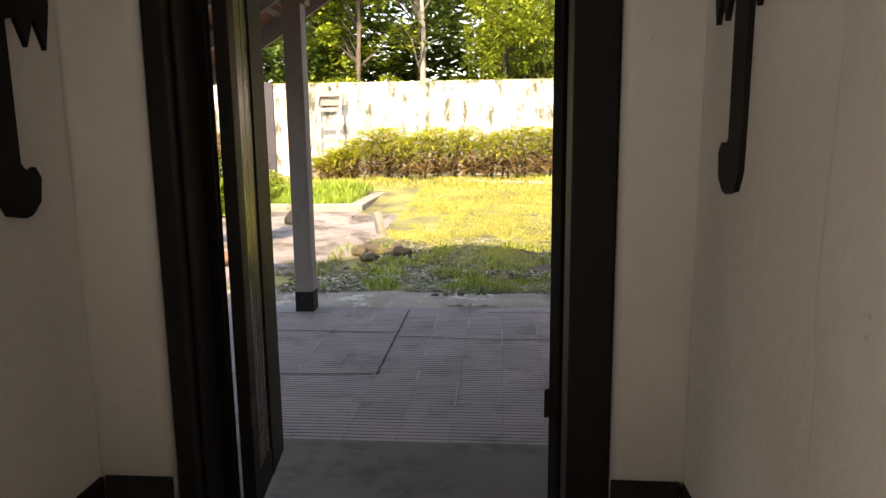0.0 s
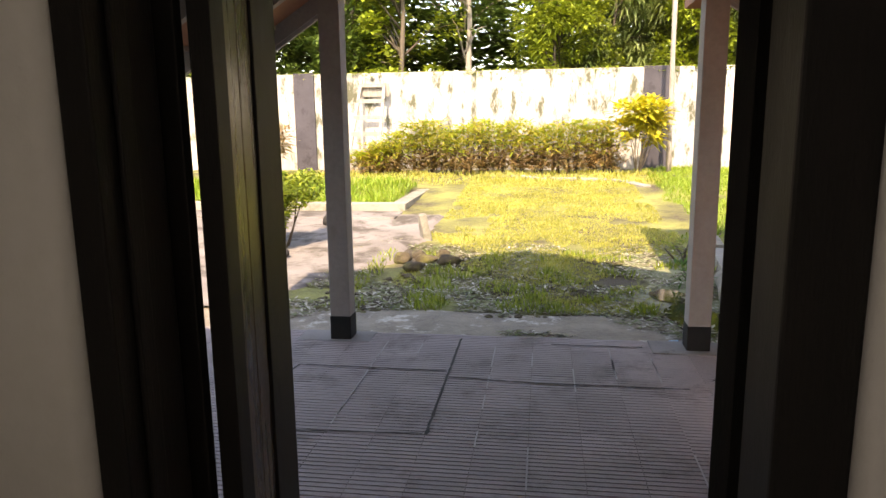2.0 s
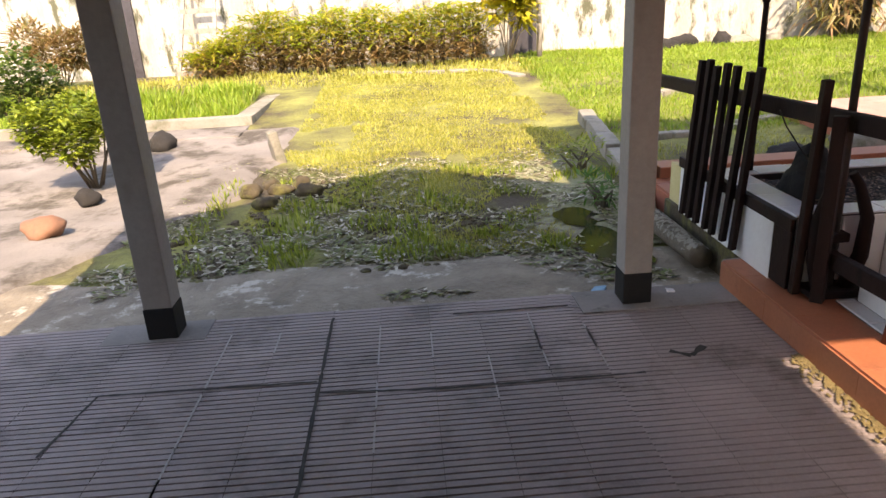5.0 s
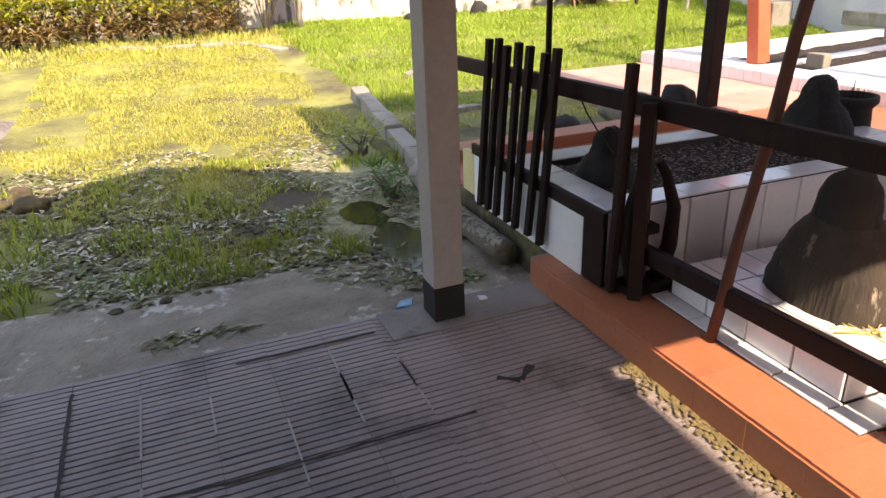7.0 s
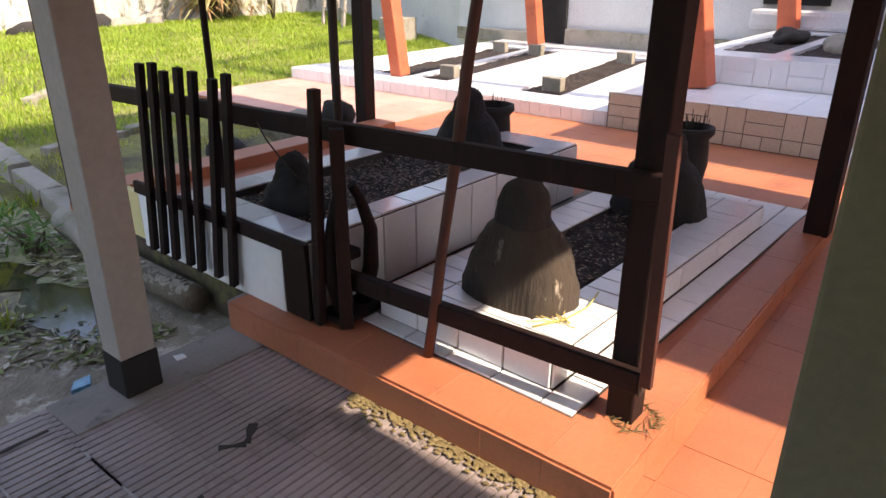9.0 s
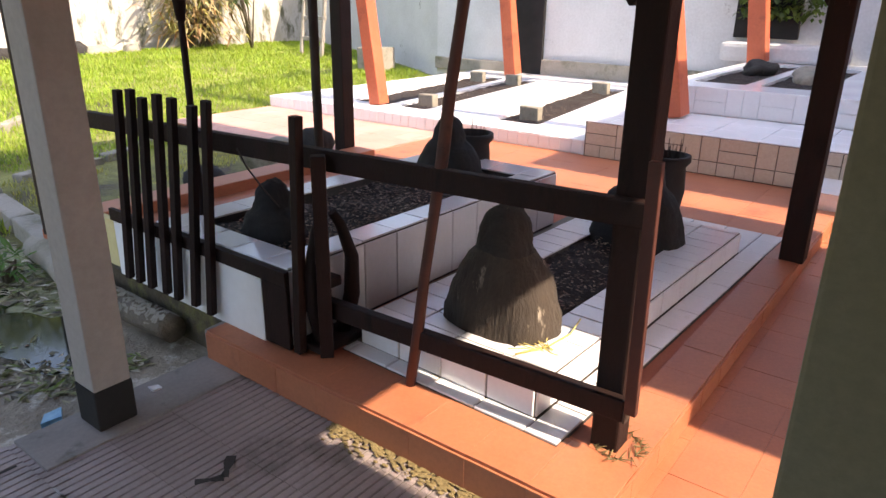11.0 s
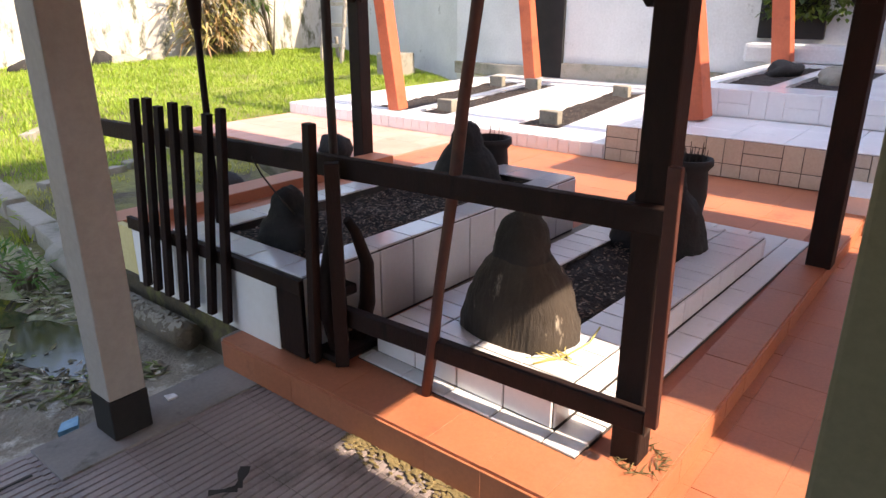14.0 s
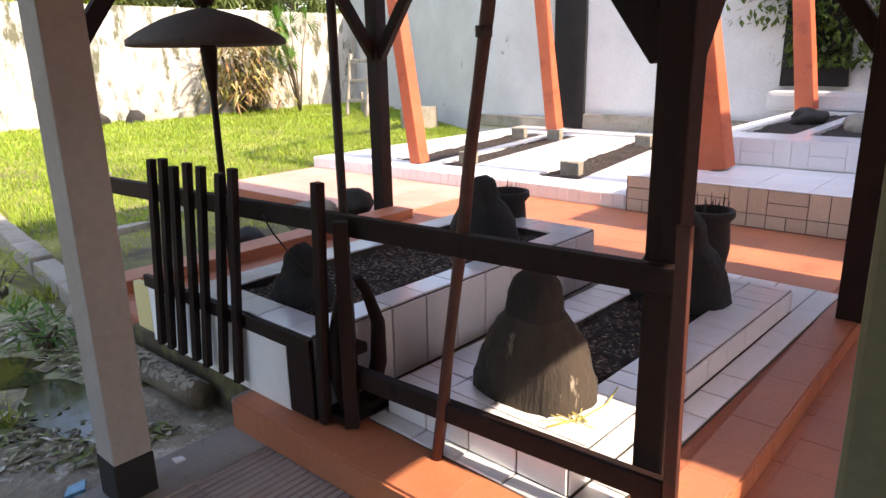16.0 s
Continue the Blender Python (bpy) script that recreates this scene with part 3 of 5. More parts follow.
for q in ([e[0], e[1], r1, r0], [e[2], e[3], r0, r1], [e[1], e[2], r1], [e[3], e[0], r0]):
    poly(b, q, (0, 0, 0.07))
setting("roof_pavilion", b, M_rooftile, "hipped tiled roof over the graves")
rp = bpy.data.objects["roof_pavilion"]
for a, c in (((2.79, 4.86, PZ - 0.05), (2.79, 8.2, PZ - 0.05)), ((5.05, 4.86, PZ - 0.05), (5.1, 8.35, PZ - 0.05)), ((2.79, 4.86, PZ - 0.05), (4.95, 4.86, PZ - 0.05)), ((2.74, 8.2, PZ - 0.05), (5.2, 8.35, PZ - 0.05))):
    part("beam", bar(B(), a, c, 0.09, 0.11, 0.005), M_darkwood, rp)


def fence():
    f = thing("picket_fence", (2.72, 6.0, 0.118), "low dark wooden fence, most of its pickets missing", "fence")
    part("top_rail", rough(bar(B(), (2.66, 7.95, 0.845), (2.8, 4.8, 0.885), 0.04, 0.075, 0.006), 0.004, 5), M_darkwood, f)
    part("bottom_rail", rough(bar(B(), (2.72, 6.3, 0.315), (2.805, 4.8, 0.297), 0.04, 0.07, 0.006), 0.004, 5), M_darkwood, f)
    part("rail_end", bx(B(), 2.783, 4.793, 0.262, 2.827, 4.7995, 0.332, 0.002), M_umbrella, f, "pale weathered sawn end")
    for k, yy in enumerate((7.05, 6.95, 6.87, 6.76, 6.66, 6.53, 6.44)):
        top = 1.025 + 0.015 * math.sin(k * 2.3)
        x = 2.605 + 0.006 * (k / 6)
        bm = bar(B(), (x, yy + 0.012 * math.sin(k * 1.7) + 0.09, 0.16 + 0.02 * math.sin(k * 3.1)), (x + 0.02, yy, top), 0.032, 0.03, 0.004)
        part("picket", bm, M_darkwood, f)
    part("picket", bar(B(), (2.655, 6.03, 0.128), (2.655, 5.98, 1.03), 0.036, 0.036, 0.004), M_darkwood, f)
    part("picket", bar(B(), (2.7, 5.93, 0.128), (2.69, 5.92, 0.9), 0.05, 0.045, 0.004), M_darkwood, f)
    part("end_slat", bar(B(), (2.79, 4.78, 0.3), (2.752, 4.78, 1.04), 0.035, 0.022, 0.003), M_redwood, f, "red-brown slat with a pale cut end")
    return f


fence()
tagged(part("wire", tube(B(), [(2.69, 6.36, 0.86), (2.74, 6.38, 0.78), (2.84, 6.41, 0.66), (2.93, 6.43, 0.56)], 0.0035, 6), M_iron, None, "thin dark wire slung from the fence rail to a gravestone"), category="wire")

# grave fronts
b = B()
bx(b, 2.642, 6.2, 0.12, 2.659, 7.3, 0.39, 0.003)
part("front_panel", b, M_plaster, grave_one, "white plastered front panel")
part("front_trim", bx(B(), 2.636, 6.05, 0.392, 2.659, 7.32, 0.45, 0.003), M_darkwood, grave_one)
part("corner_block", bx(B(), 2.64, 6.05, 0.13, 2.659, 6.195, 0.39, 0.004), M_darkwood, grave_one)
part("footing", rough(bx(B(), 2.665, 6.5, -0.15, 2.719, 7.6, 0.115, 0.006), 0.008, 8), M_earth, grave_one, "earthy mossy footing")
part("yellow_end", bx(B(), 2.642, 7.302, 0.152, 2.679, 7.46, 0.388, 0.004), surface("faded_yellow_paint", (0.6, 0.5, 0.22), (0.68, 0.58, 0.3), 4), grave_one, "faded yellow painted end")
b = B()
bx(b, 2.82, 8.08, 0.116, 5.3, 8.3, 0.2, 0.008)
setting("trim_terrace_rim", b, M_orange, "raised red tiled rim of the terrace")


def rock(name, x, y, z, sx, sy, sz, material, label, cat, seed, group=""):
    b = B()
    bmesh.ops.create_icosphere(b, subdivisions=3, radius=0.5)
    for v in b.verts:
        k = 1 + 0.35 * noise.noise(v.co * 2.2 + Vector((seed, 0, seed))) + 0.12 * noise.noise(v.co * 7 + Vector((seed, 3, 0)))
        v.co = Vector((x + v.co.x * k * sx, y + v.co.y * k * sy, z + (v.co.z * k + 0.42) * sz))
    o = part(name, b, material, None, label, True)
    return tagged(o, category=cat, group=group)


def standing_rod(x, y, z, tx, ty, tz, r, material, label, w=None):
    p = thing("pole", (x, y, z), label, "pole")
    b = B()
    n = 10
    tube(b, [(x + (tx - x) * i / n + 0.004 * math.sin(i * 2.1), y + (ty - y) * i / n, z + (tz - z) * i / n) for i in range(n + 1)], [r * (1 + 0.08 * math.sin(i * 1.9)) for i in range(n + 1)], 10)
    part("shaft", b, material, p)
    return p


rod = standing_rod(2.745, 5.56, 0.123, 2.81, 5.3, 2.15, 0.019, M_redwood, "slanting red-brown wooden pole on the terrace edge")
part("band", lathe(B(), (2.788, 5.387, 1.47), [(0.024, 0), (0.025, 0.03)], 10), M_iron, rod)


def stand_pole():
    """A thin pole held upright by a low stand of curved wooden arms."""
    p = thing("pole_stand", (2.8, 6.03, 0.13), "thin dark pole held in a low stand of curved arms", "stand")
    part("shaft", tube(B(), [(2.8, 6.02, 0.14), (2.8, 6.03, 1.1), (2.805, 6.03, 2.15)], 0.016, 10), M_iron, p)
    for s, c in ((1, 0.1), (-1, 0.1)):
        b = B()
        tube(b, [(2.8 + s * 0.05, 6.0, 0.14), (2.8 + s * 0.1, 5.99, 0.3), (2.8 + s * 0.105, 5.99, 0.46), (2.8 + s * 0.06, 6.0, 0.6), (2.8 + s * 0.03, 6.01, 0.65)], [0.035, 0.032, 0.028, 0.022, 0.018], 8)
        part("arm", b, M_darkwood, p)
    part("collar", bx(B(), 2.76, 5.98, 0.36, 2.84, 6.06, 0.4, 0.008), M_darkwood, p)
    part("foot", bx(B(), 2.68, 5.93, 0.13, 2.93, 6.1, 0.16, 0.008), M_darkwood, p)
    return p


stand_pole()


def grave_umbrella(x, y, z):
    """A wooden ceremonial umbrella: shallow cone on a pole, with a small tuft above."""
    u = thing("grave_umbrella", (x, y, z), "dark wooden ceremonial umbrella standing on a grave", "umbrella")
    part("pole", tube(B(), [(x, y, z - 0.05), (x, y, 1.0), (x, y, 1.9)], [0.015, 0.015, 0.013], 10), M_darkwood, u)
    b = B()
    n = 28
    prof = [(0.03, 0.115), (0.07, 0.105), (0.17, 0.075), (0.26, 0.03), (0.315, -0.005), (0.318, -0.03), (0.3, -0.035), (0.24, -0.015), (0.08, 0.03), (0.03, 0.035)]
    lathe(b, (x, y, 1.515), prof, n)
    part("canopy", b, M_umbrella, u)
    part("hub", lathe(B(), (x, y, 1.4), [(0.018, -0.1), (0.028, -0.02), (0.034, 0.06), (0.032, 0.12), (0.03, 0.15)], 14), M_darkwood, u)
    b = B()
    lathe(b, (x, y, 1.64), [(0.035, 0), (0.05, 0.03), (0.03, 0.08), (0.02, 0.14)], 14)
    part("finial", b, M_darkwood, u)
    for k in range(12):
        a = 2 * math.pi * k / 12
        part("rib", bar(B(), (x + 0.05 * math.cos(a), y + 0.05 * math.sin(a), 1.555), (x + 0.29 * math.cos(a), y + 0.29 * math.sin(a), 1.505), 0.01, 0.012), M_darkwood, u)
    return u


grave_umbrella(2.85, 6.88, 0.45)


def clay_pot(x, y, z, r, h):
    p = thing("clay_pot", (x, y, z), "dark clay pot of dry soil and stubble", "pot", "clay pots")
    part("vessel", lathe(B(), (x, y, z), [(r * 0.5, 0), (r * 0.72, h * 0.2), (r * 0.9, h * 0.55), (r * 0.86, h * 0.75), (r * 0.82, h * 0.86), (r * 1.02, h * 0.93), (r * 1.0, h), (r * 0.86, h), (r * 0.8, h * 0.86), (r * 0.3, h * 0.84)], 24), M_clay, p)
    b = B()
    for k in range(26):
        a, q = random.random() * 6.28, random.random() * r * 0.7
        tube(b, [(x + math.cos(a) * q, y + math.sin(a) * q, z + h * 0.8), (x + math.cos(a) * q * 1.2, y + math.sin(a) * q * 1.2, z + h * (0.95 + random.random() * 0.25))], [0.004, 0.002], 4)
    part("stubble", b, M_clay, p)
    return p


clay_pot(4.66, 6.66, 0.13, 0.14, 0.48)
clay_pot(4.93, 5.5, 0.133, 0.13, 0.46)

# straw and litter on the grave
b = B()
for k in range(9):
    p0 = Vector((3.02 + 0.06 * random.random(), 5.14 + random.random() * 0.1, 0.258))
    pts = [p0]
    a = random.uniform(-2.4, -0.6)
    for j in range(5):
        a += random.uniform(-0.5, 0.5)
        pts.append(pts[-1] + Vector((math.cos(a) * 0.03 + 0.012, -math.sin(a) * 0.03, random.uniform(-0.002, 0.004))))
    tube(b, pts, 0.0022, 5)
tube(b, [(3.32, 5.2, 0.27), (3.2, 5.18, 0.262), (3.07, 5.2, 0.258), (2.95, 5.26, 0.258)], 0.0035, 6)
tagged(part("dry_stalks", b, M_straw, None, "yellow dry flower stalks lying on white tiles"), category="dry stalks")

# red post and struts of the far pavilion
def red_post(x, y, z, tx, ty, h, w, w2):
    p = thing("red_post", (x, y, z), "orange-red painted wooden pavilion post", "post", "red posts")
    part("shaft", bar(B(), (x, y, z), (tx, ty, h), w, w, 0.01, (1, 0, 0), w2, w2), M_redpost, p)
    return p


red_post(6.95, 9.53, 0.255, 6.85, 9.93, 3.3, 0.16, 0.14)
red_post(10.75, 10.12, 0.255, 10.65, 10.5, 3.3, 0.2, 0.16)
red_post(7.26, 6.3, 0.435, 7.2, 6.75, 3.3, 0.24, 0.13)
red_post(10.6, 6.45, 0.69, 10.55, 6.8, 3.3, 0.22, 0.17)
# out-of-view slab added to keep the sun off the upper platform
b = B()
bx(b, 6.0, -2.9, 3.3, 11.15, 3.9, 3.4)
setting("roof_far_walkway", b, M_rooftile)
b = B()
for a, c in (((6.85, 9.93, 3.3), (10.65, 10.5, 3.3)), ((7.2, 6.75, 3.3), (10.55, 6.8, 3.3)), ((6.85, 9.93, 3.3), (7.2, 6.75, 3.3)), ((10.65, 10.5, 3.3), (10.55, 6.8, 3.3))):
    bar(b, a, c, 0.12, 0.16)
setting("trim_red_beams", b, M_redpost)

# ---- far platform ----
WX = 11.2
PX, PT_Z, ST_Z, UP_Z = 6.6, 0.242, 0.422, 0.672
SOILS = ((7.54, 8.03), (8.95, 9.36), (9.5, 10.05))
SKEW = 0.145


def skew(bm, x0=7.1, k=SKEW):
    """The sunken graves lie askew to the platform's front."""
    for v in bm.verts:
        v.co.y += k * (v.co.x - x0)
    return bm


b = B()
bx(b, PX, 6.8, -0.2, WX, 11.0, 0.12)
bx(b, PX, 6.8, 0.12, 7.02, 11.0, PT_Z)
edges = [6.8] + [v for s in SOILS for v in s] + [11.0]
for i, (y0, y1) in enumerate(zip(edges[0::2], edges[1::2])):
    q = B()
    bx(q, 7.02, y0, 0.12, 10.25, y1, PT_Z)
    skew(q)
    if i == 0:
        for v in q.verts:
            v.co.y = max(v.co.y, 6.8) if v.co.y > 7.4 else 6.8
    if i == 3:
        for v in q.verts:
            v.co.y = v.co.y if v.co.y < 10.8 else 11.0
    me = bpy.data.meshes.new("strip")
    q.to_mesh(me)
    q.free()
    b.from_mesh(me)
    bpy.data.meshes.remove(me)
bx(b, 10.25, 6.8, 0.12, WX, 11.0, PT_Z)
platform = setting("pavement_platform", b, M_white, "white tiled platform with sunken graves")


def soil_bed(x0, x1, y0, y1, z, xs=7.1, k=SKEW):
    sb = B()
    bmesh.ops.create_grid(sb, x_segments=40, y_segments=10, size=0.5, matrix=Matrix.Translation(((x0 + x1) / 2, (y0 + y1) / 2, z)) @ Matrix.Diagonal((x1 - x0 - 0.004, y1 - y0 - 0.004, 1, 1)))
    for v in sb.verts:
        v.co.z += 0.02 * noise.noise(v.co * 5) + 0.015 * noise.noise(v.co * 20)
    skew(sb, xs, k)
    return tagged(part("grave_soil", sb, M_soil, None, "dark soil of a sunken grave", True), category="soil", group="sunken graves")


def head_block(x, y, z, w, h, seed):
    b = B()
    bx(b, x - 0.05, y - w / 2, z - 0.05, x + 0.05, y + w / 2, z + h, 0.012)
    rough(b, 0.012, 9, seed)
    return tagged(part("grave_marker", b, M_block, None, "small mossy grey block marking a grave"), category="grave marker", group="grave markers")


for k, (y0, y1) in enumerate(SOILS):
    soil_bed(7.02, 10.25, y0, y1, 0.215)
    yc, w = (y0 + y1) / 2, min(0.22, y1 - y0 - 0.12)
    if k < 2:
        head_block(7.42, yc + SKEW * 0.32, 0.19, w, 0.16, k)
    head_block(9.85, yc + SKEW * 2.75, 0.19, w, 0.17, k + 5)
b = B()
bx(b, PX - 0.02, -2.9, -0.2, 7.62, 6.799, ST_Z)
step = setting("pavement_step", b, M_joint, "beige tiled step below the upper graves")
UPS = ((5.28, 5.8), (5.92, 6.4))
b = B()
bx(b, 7.62, -2.9, -0.2, WX, 6.6, 0.55)
bx(b, 7.62, -2.9, 0.55, 8.05, 6.6, UP_Z)
bx(b, 10.5, -2.9, 0.55, WX, 6.6, UP_Z)
bx(b, 8.05, -2.9, 0.55, 10.5, UPS[0][0], UP_Z)
bx(b, 8.05, UPS[0][1], 0.55, 10.5, UPS[1][0], UP_Z)
bx(b, 8.05, UPS[1][1], 0.55, 10.5, 6.6, UP_Z)
upper = setting("pavement_upper", b, M_white, "white tiled upper platform")
for y0, y1 in UPS:
    soil_bed(8.05, 10.5, y0, y1, 0.645, 9.2, 0)
rock("boulder", 9.5, 6.15, 0.58, 0.6, 0.36, 0.24, M_stoneb, "rounded grey boulder on a grave", "boulder", 1, "boulders on graves")
rock("boulder", 9.0, 5.52, 0.58, 0.5, 0.36, 0.24, M_block, "rounded pale boulder on a grave", "boulder", 2, "boulders on graves")
b = B()
bx(b, WX - 0.4, 5.5, UP_Z, WX - 0.001, 7.0, 0.9, 0.05)
rough(b, 0.02, 4)
setting("trim_wall_ledge", b, M_wallr, "plastered ledge at the foot of the white wall")
b = B()
bx(b, 6.1, 3.8, 0.03, PX - 0.025, 5.0, 0.235)
lowblock = setting("pavement_block", b, M_white, "low white tiled block")

# ---- garden walls ----
b = B()
bx(b, WX, -3.0, -0.2, WX + 0.25, 12.0, 3.4)
bar(b, (WX + 0.12, 11.9, 1.6), (14.3, 18.7, 1.6), 0.25, 3.6)
setting("wall_garden_east", b, M_wallr, "white garden wall with grey lichen")
b = B()
bx(b, WX - 0.09, 7.02, 0.2, WX, 9.83, 0.48, 0.012)
bx(b, WX - 0.07, 10.42, 0.2, WX, 12.0, 0.4, 0.012)
bmesh.ops.subdivide_edges(b, edges=b.edges[:], cuts=5, use_grid_fill=True)
rough(b, 0.012, 6)
setting("trim_wall_foot", b, M_kerb, "stained plaster foot of the white wall")
b = B()
bx(b, -14.0, 18.3, -0.2, 14.0, 18.55, 2.5)
setting("wall_garden_north", b, M_wall, "whitewashed garden wall streaked with moss")
b = B()
bx(b, -14.2, 5, -0.2, -14.0, 18.55, 2.5)
setting("wall_garden_west", b, M_wall)
for x0, x1 in ((-4.75, -4.25), (3.31, 3.87)):
    b = B()
    bx(b, x0, 18.24, -0.1, x1, 18.3, 2.52, 0.01)
    setting("wall_pilaster", b, M_panel, "grey violet pilaster on the garden wall")
for y0, y1, z0 in ((9.84, 10.41, 0.2), (6.15, 6.95, 0.95)):
    b = B()
    bx(b, WX - 0.06, y0, z0, WX - 0.001, y1, 3.42, 0.01)
    setting("wall_pilaster", b, M_plinth, "black painted pilaster on the white wall")

# ---- garden hard things ----
b = B()
x0, x1, y0, y1 = -6.0, -0.9, 12.25, 14.8
for a in ((x0, y0, x1, y0 + 0.22), (x1 - 0.22, y0 + 0.22, x1, y1), (x0, y1, x1, y1 + 0.2)):
    bx(b, a[0], a[1], -0.1, a[2], a[3], 0.17, 0.012)
rough(b, 0.008, 5)
setting("trim_bed_kerb", b, M_kerb, "weathered concrete kerb round a grass bed")
b = B()
bx(b, -5.0, 11.55, -0.2, -0.92, 12.24, 0.055, 0.015)
rough(b, 0.01, 4)
setting("pavement_slab", b, M_path, "pale concrete slab below the grass bed")


def path_z(x, y):
    ex = -0.35 + 0.25 * noise.noise(Vector((y * 1.1, 4, 0))) + 0.06 * noise.noise(Vector((y * 5, 1, 0))) - (0.55 * max(0, 9.2 - y) if y < 9.2 else -0.02 * (y - 9.2))
    return gz(x, y) + 0.03 + 0.012 * noise.noise(Vector((x * 1.5, y * 1.5, 7))) - max(0.0, min(1.2, (x - ex) / 0.12)) * 0.12


sheet("pavement_path", strip(-8, 0.3, 0.08) + [0.3], strip(7.2, 11.9, 0.08) + [11.9], path_z, M_path, "cracked pale concrete path")


def kerb_run(pts, w, h, seed):
    """Broken concrete kerb stones laid in a row, each its own piece."""
    k = setting("trim_kerb_run", bx(B(), pts[0][0] - 0.02, pts[0][1] - 0.02, -0.3, pts[0][0] + 0.02, pts[0][1] + 0.02, -0.2), M_kerb, "row of broken mossy kerb stones")
    for (ax, ay), (cx, cy) in zip(pts, pts[1:]):
        L = math.hypot(cx - ax, cy - ay)
        n = max(1, round(L / 0.55))
        for i in range(n):
            f0, f1 = i / n + 0.01, (i + 1) / n - 0.02
            p0 = (ax + (cx - ax) * f0, ay + (cy - ay) * f0)
            p1 = (ax + (cx - ax) * f1, ay + (cy - ay) * f1)
            b = bar(B(), (*p0, gz(*p0) + h / 2 - 0.05), (*p1, gz(*p1) + h / 2 - 0.05 + random.uniform(-0.02, 0.02)), w, h + 0.1, 0.015)
            rough(b, 0.02, 5, seed + i)
            part("kerb_stone", b, M_kerb, k)


kerb_run([(3.1, 11.3), (2.95, 9.6), (2.8, 8.3)], 0.16, 0.12, 1)
kerb_run([(3.95, 12.0), (4.8, 12.7)], 0.14, 0.08, 20)
kerb_run([(3.3, 10.1), (4.6, 10.6), (5.3, 10.9)], 0.12, 0.06, 30)
kerb_run([(0.1, 15.9), (2.4, 15.8), (2.95, 14.6)], 0.16, 0.05, 40)
kerb_run([(3.0, 8.75), (4.4, 8.75)], 0.14, 0.05, 50)

b = B()
tube(b, [(2.72, 8.45, -0.02), (2.66, 8.0, 0.0), (2.58, 7.66, 0.0)], [0.08, 0.085, 0.08], 10)
rough(b, 0.02, 6)
tagged(part("log", b, M_kerb, None, "grey weathered log lying beside the fence", True), category="log", group="logs")
b = B()
tube(b, [(2.585, 7.6, 0.0), (2.585, 7.25, 0.005), (2.58, 6.78, 0.01)], [0.06, 0.065, 0.06], 12)
bmesh.ops.subdivide_edges(b, edges=b.edges[:], cuts=2, use_grid_fill=True)
rough(b, 0.012, 9, 3)
tagged(part("log", b, M_bark, None, "bark-covered log lying beside the fence", True), category="log", group="logs")
b = B()
for k in range(200):
    a, yy = random.uniform(0.5, 2.7), random.uniform(6.82, 7.56)
    c = Vector((2.585 + math.cos(a) * 0.064, yy, 0.005 + math.sin(a) * 0.064))
    r = bmesh.ops.create_cube(b, size=1, matrix=Matrix.Translation(c) @ Matrix.Rotation(math.pi / 2 - a, 4, "Y") @ Matrix.Rotation(random.random() * 3, 4, "Z") @ Matrix.Diagonal((0.03, 0.012, 0.006, 1)))
part("lichen", b, M_block, bpy.data.objects["log.001"], "pale flaking lichen")
b = B()
bar(b, (-0.24, 10.36, -0.15), (-0.31, 10.33, 0.27), 0.17, 0.1, 0.03)
bmesh.ops.subdivide_edges(b, edges=b.edges[:], cuts=2, use_grid_fill=True)
rough(b, 0.015, 8, 7)
tagged(part("grave_stone", b, M_kerb, None, "weathered marker slab leaning beside the path", True), category="stone")
rock("stone", -1.66, 11.15, -0.04, 0.3, 0.25, 0.28, M_stoneb, "round mossy stone on the path", "stone", 3, "garden stones")
rock("stone", -1.6, 8.25, -0.08, 0.3, 0.25, 0.2, M_rooftile, "broken red brick lump", "stone", 4, "garden stones")
rock("stone", -1.68, 9.2, -0.08, 0.2, 0.18, 0.16, M_stoneb, "small dark stone on the path", "stone", 5, "garden stones")
for k, (x, y) in enumerate(((-0.18, 9.35), (-0.3, 9.1), (-0.05, 9.15), (0.1, 9.3), (-0.12, 8.75), (0.2, 9.0))):
    rock("soil_clod", x, y, -0.09, 0.15 + 0.04 * (k % 3), 0.13, 0.11 + 0.03 * (k % 2), M_earth, "earthy clod at the path edge", "clod", 40 + k, "earth clods")
rock("stone", 4.75, 8.75, 0.0, 0.5, 0.35, 0.3, M_kerb, "rough stone beyond the terrace", "stone", 9, "garden stones")
rock("stone", 5.15, 8.62, 0.1, 0.3, 0.28, 0.26, M_stoneb, "rough dark stone beyond the terrace", "stone", 10, "garden stones")
rock("stone", 4.2, 8.9, -0.05, 0.3, 0.3, 0.2, M_stoneb, "mossy stone beyond the terrace", "stone", 11, "garden stones")
for k in range(9):
    rock("stone", 5.4 + random.random() * 5.4, 17.5 + random.random() * 0.7, 0.15, 0.3 + random.random() * 0.5, 0.3, 0.2 + random.random() * 0.25, (M_kerb, M_stoneb)[k % 2], "rubble stone at the foot of the wall", "stone", 12 + k, "wall rubble")
b = B()
bx(b, 10.6, 13.0, 0.0, 11.2, 13.4, 0.5, 0.02)
rough(b, 0.02, 5)
tagged(part("stone_bench", b, M_kerb, None, "low mossy stone ledge by the white wall"), category="ledge")

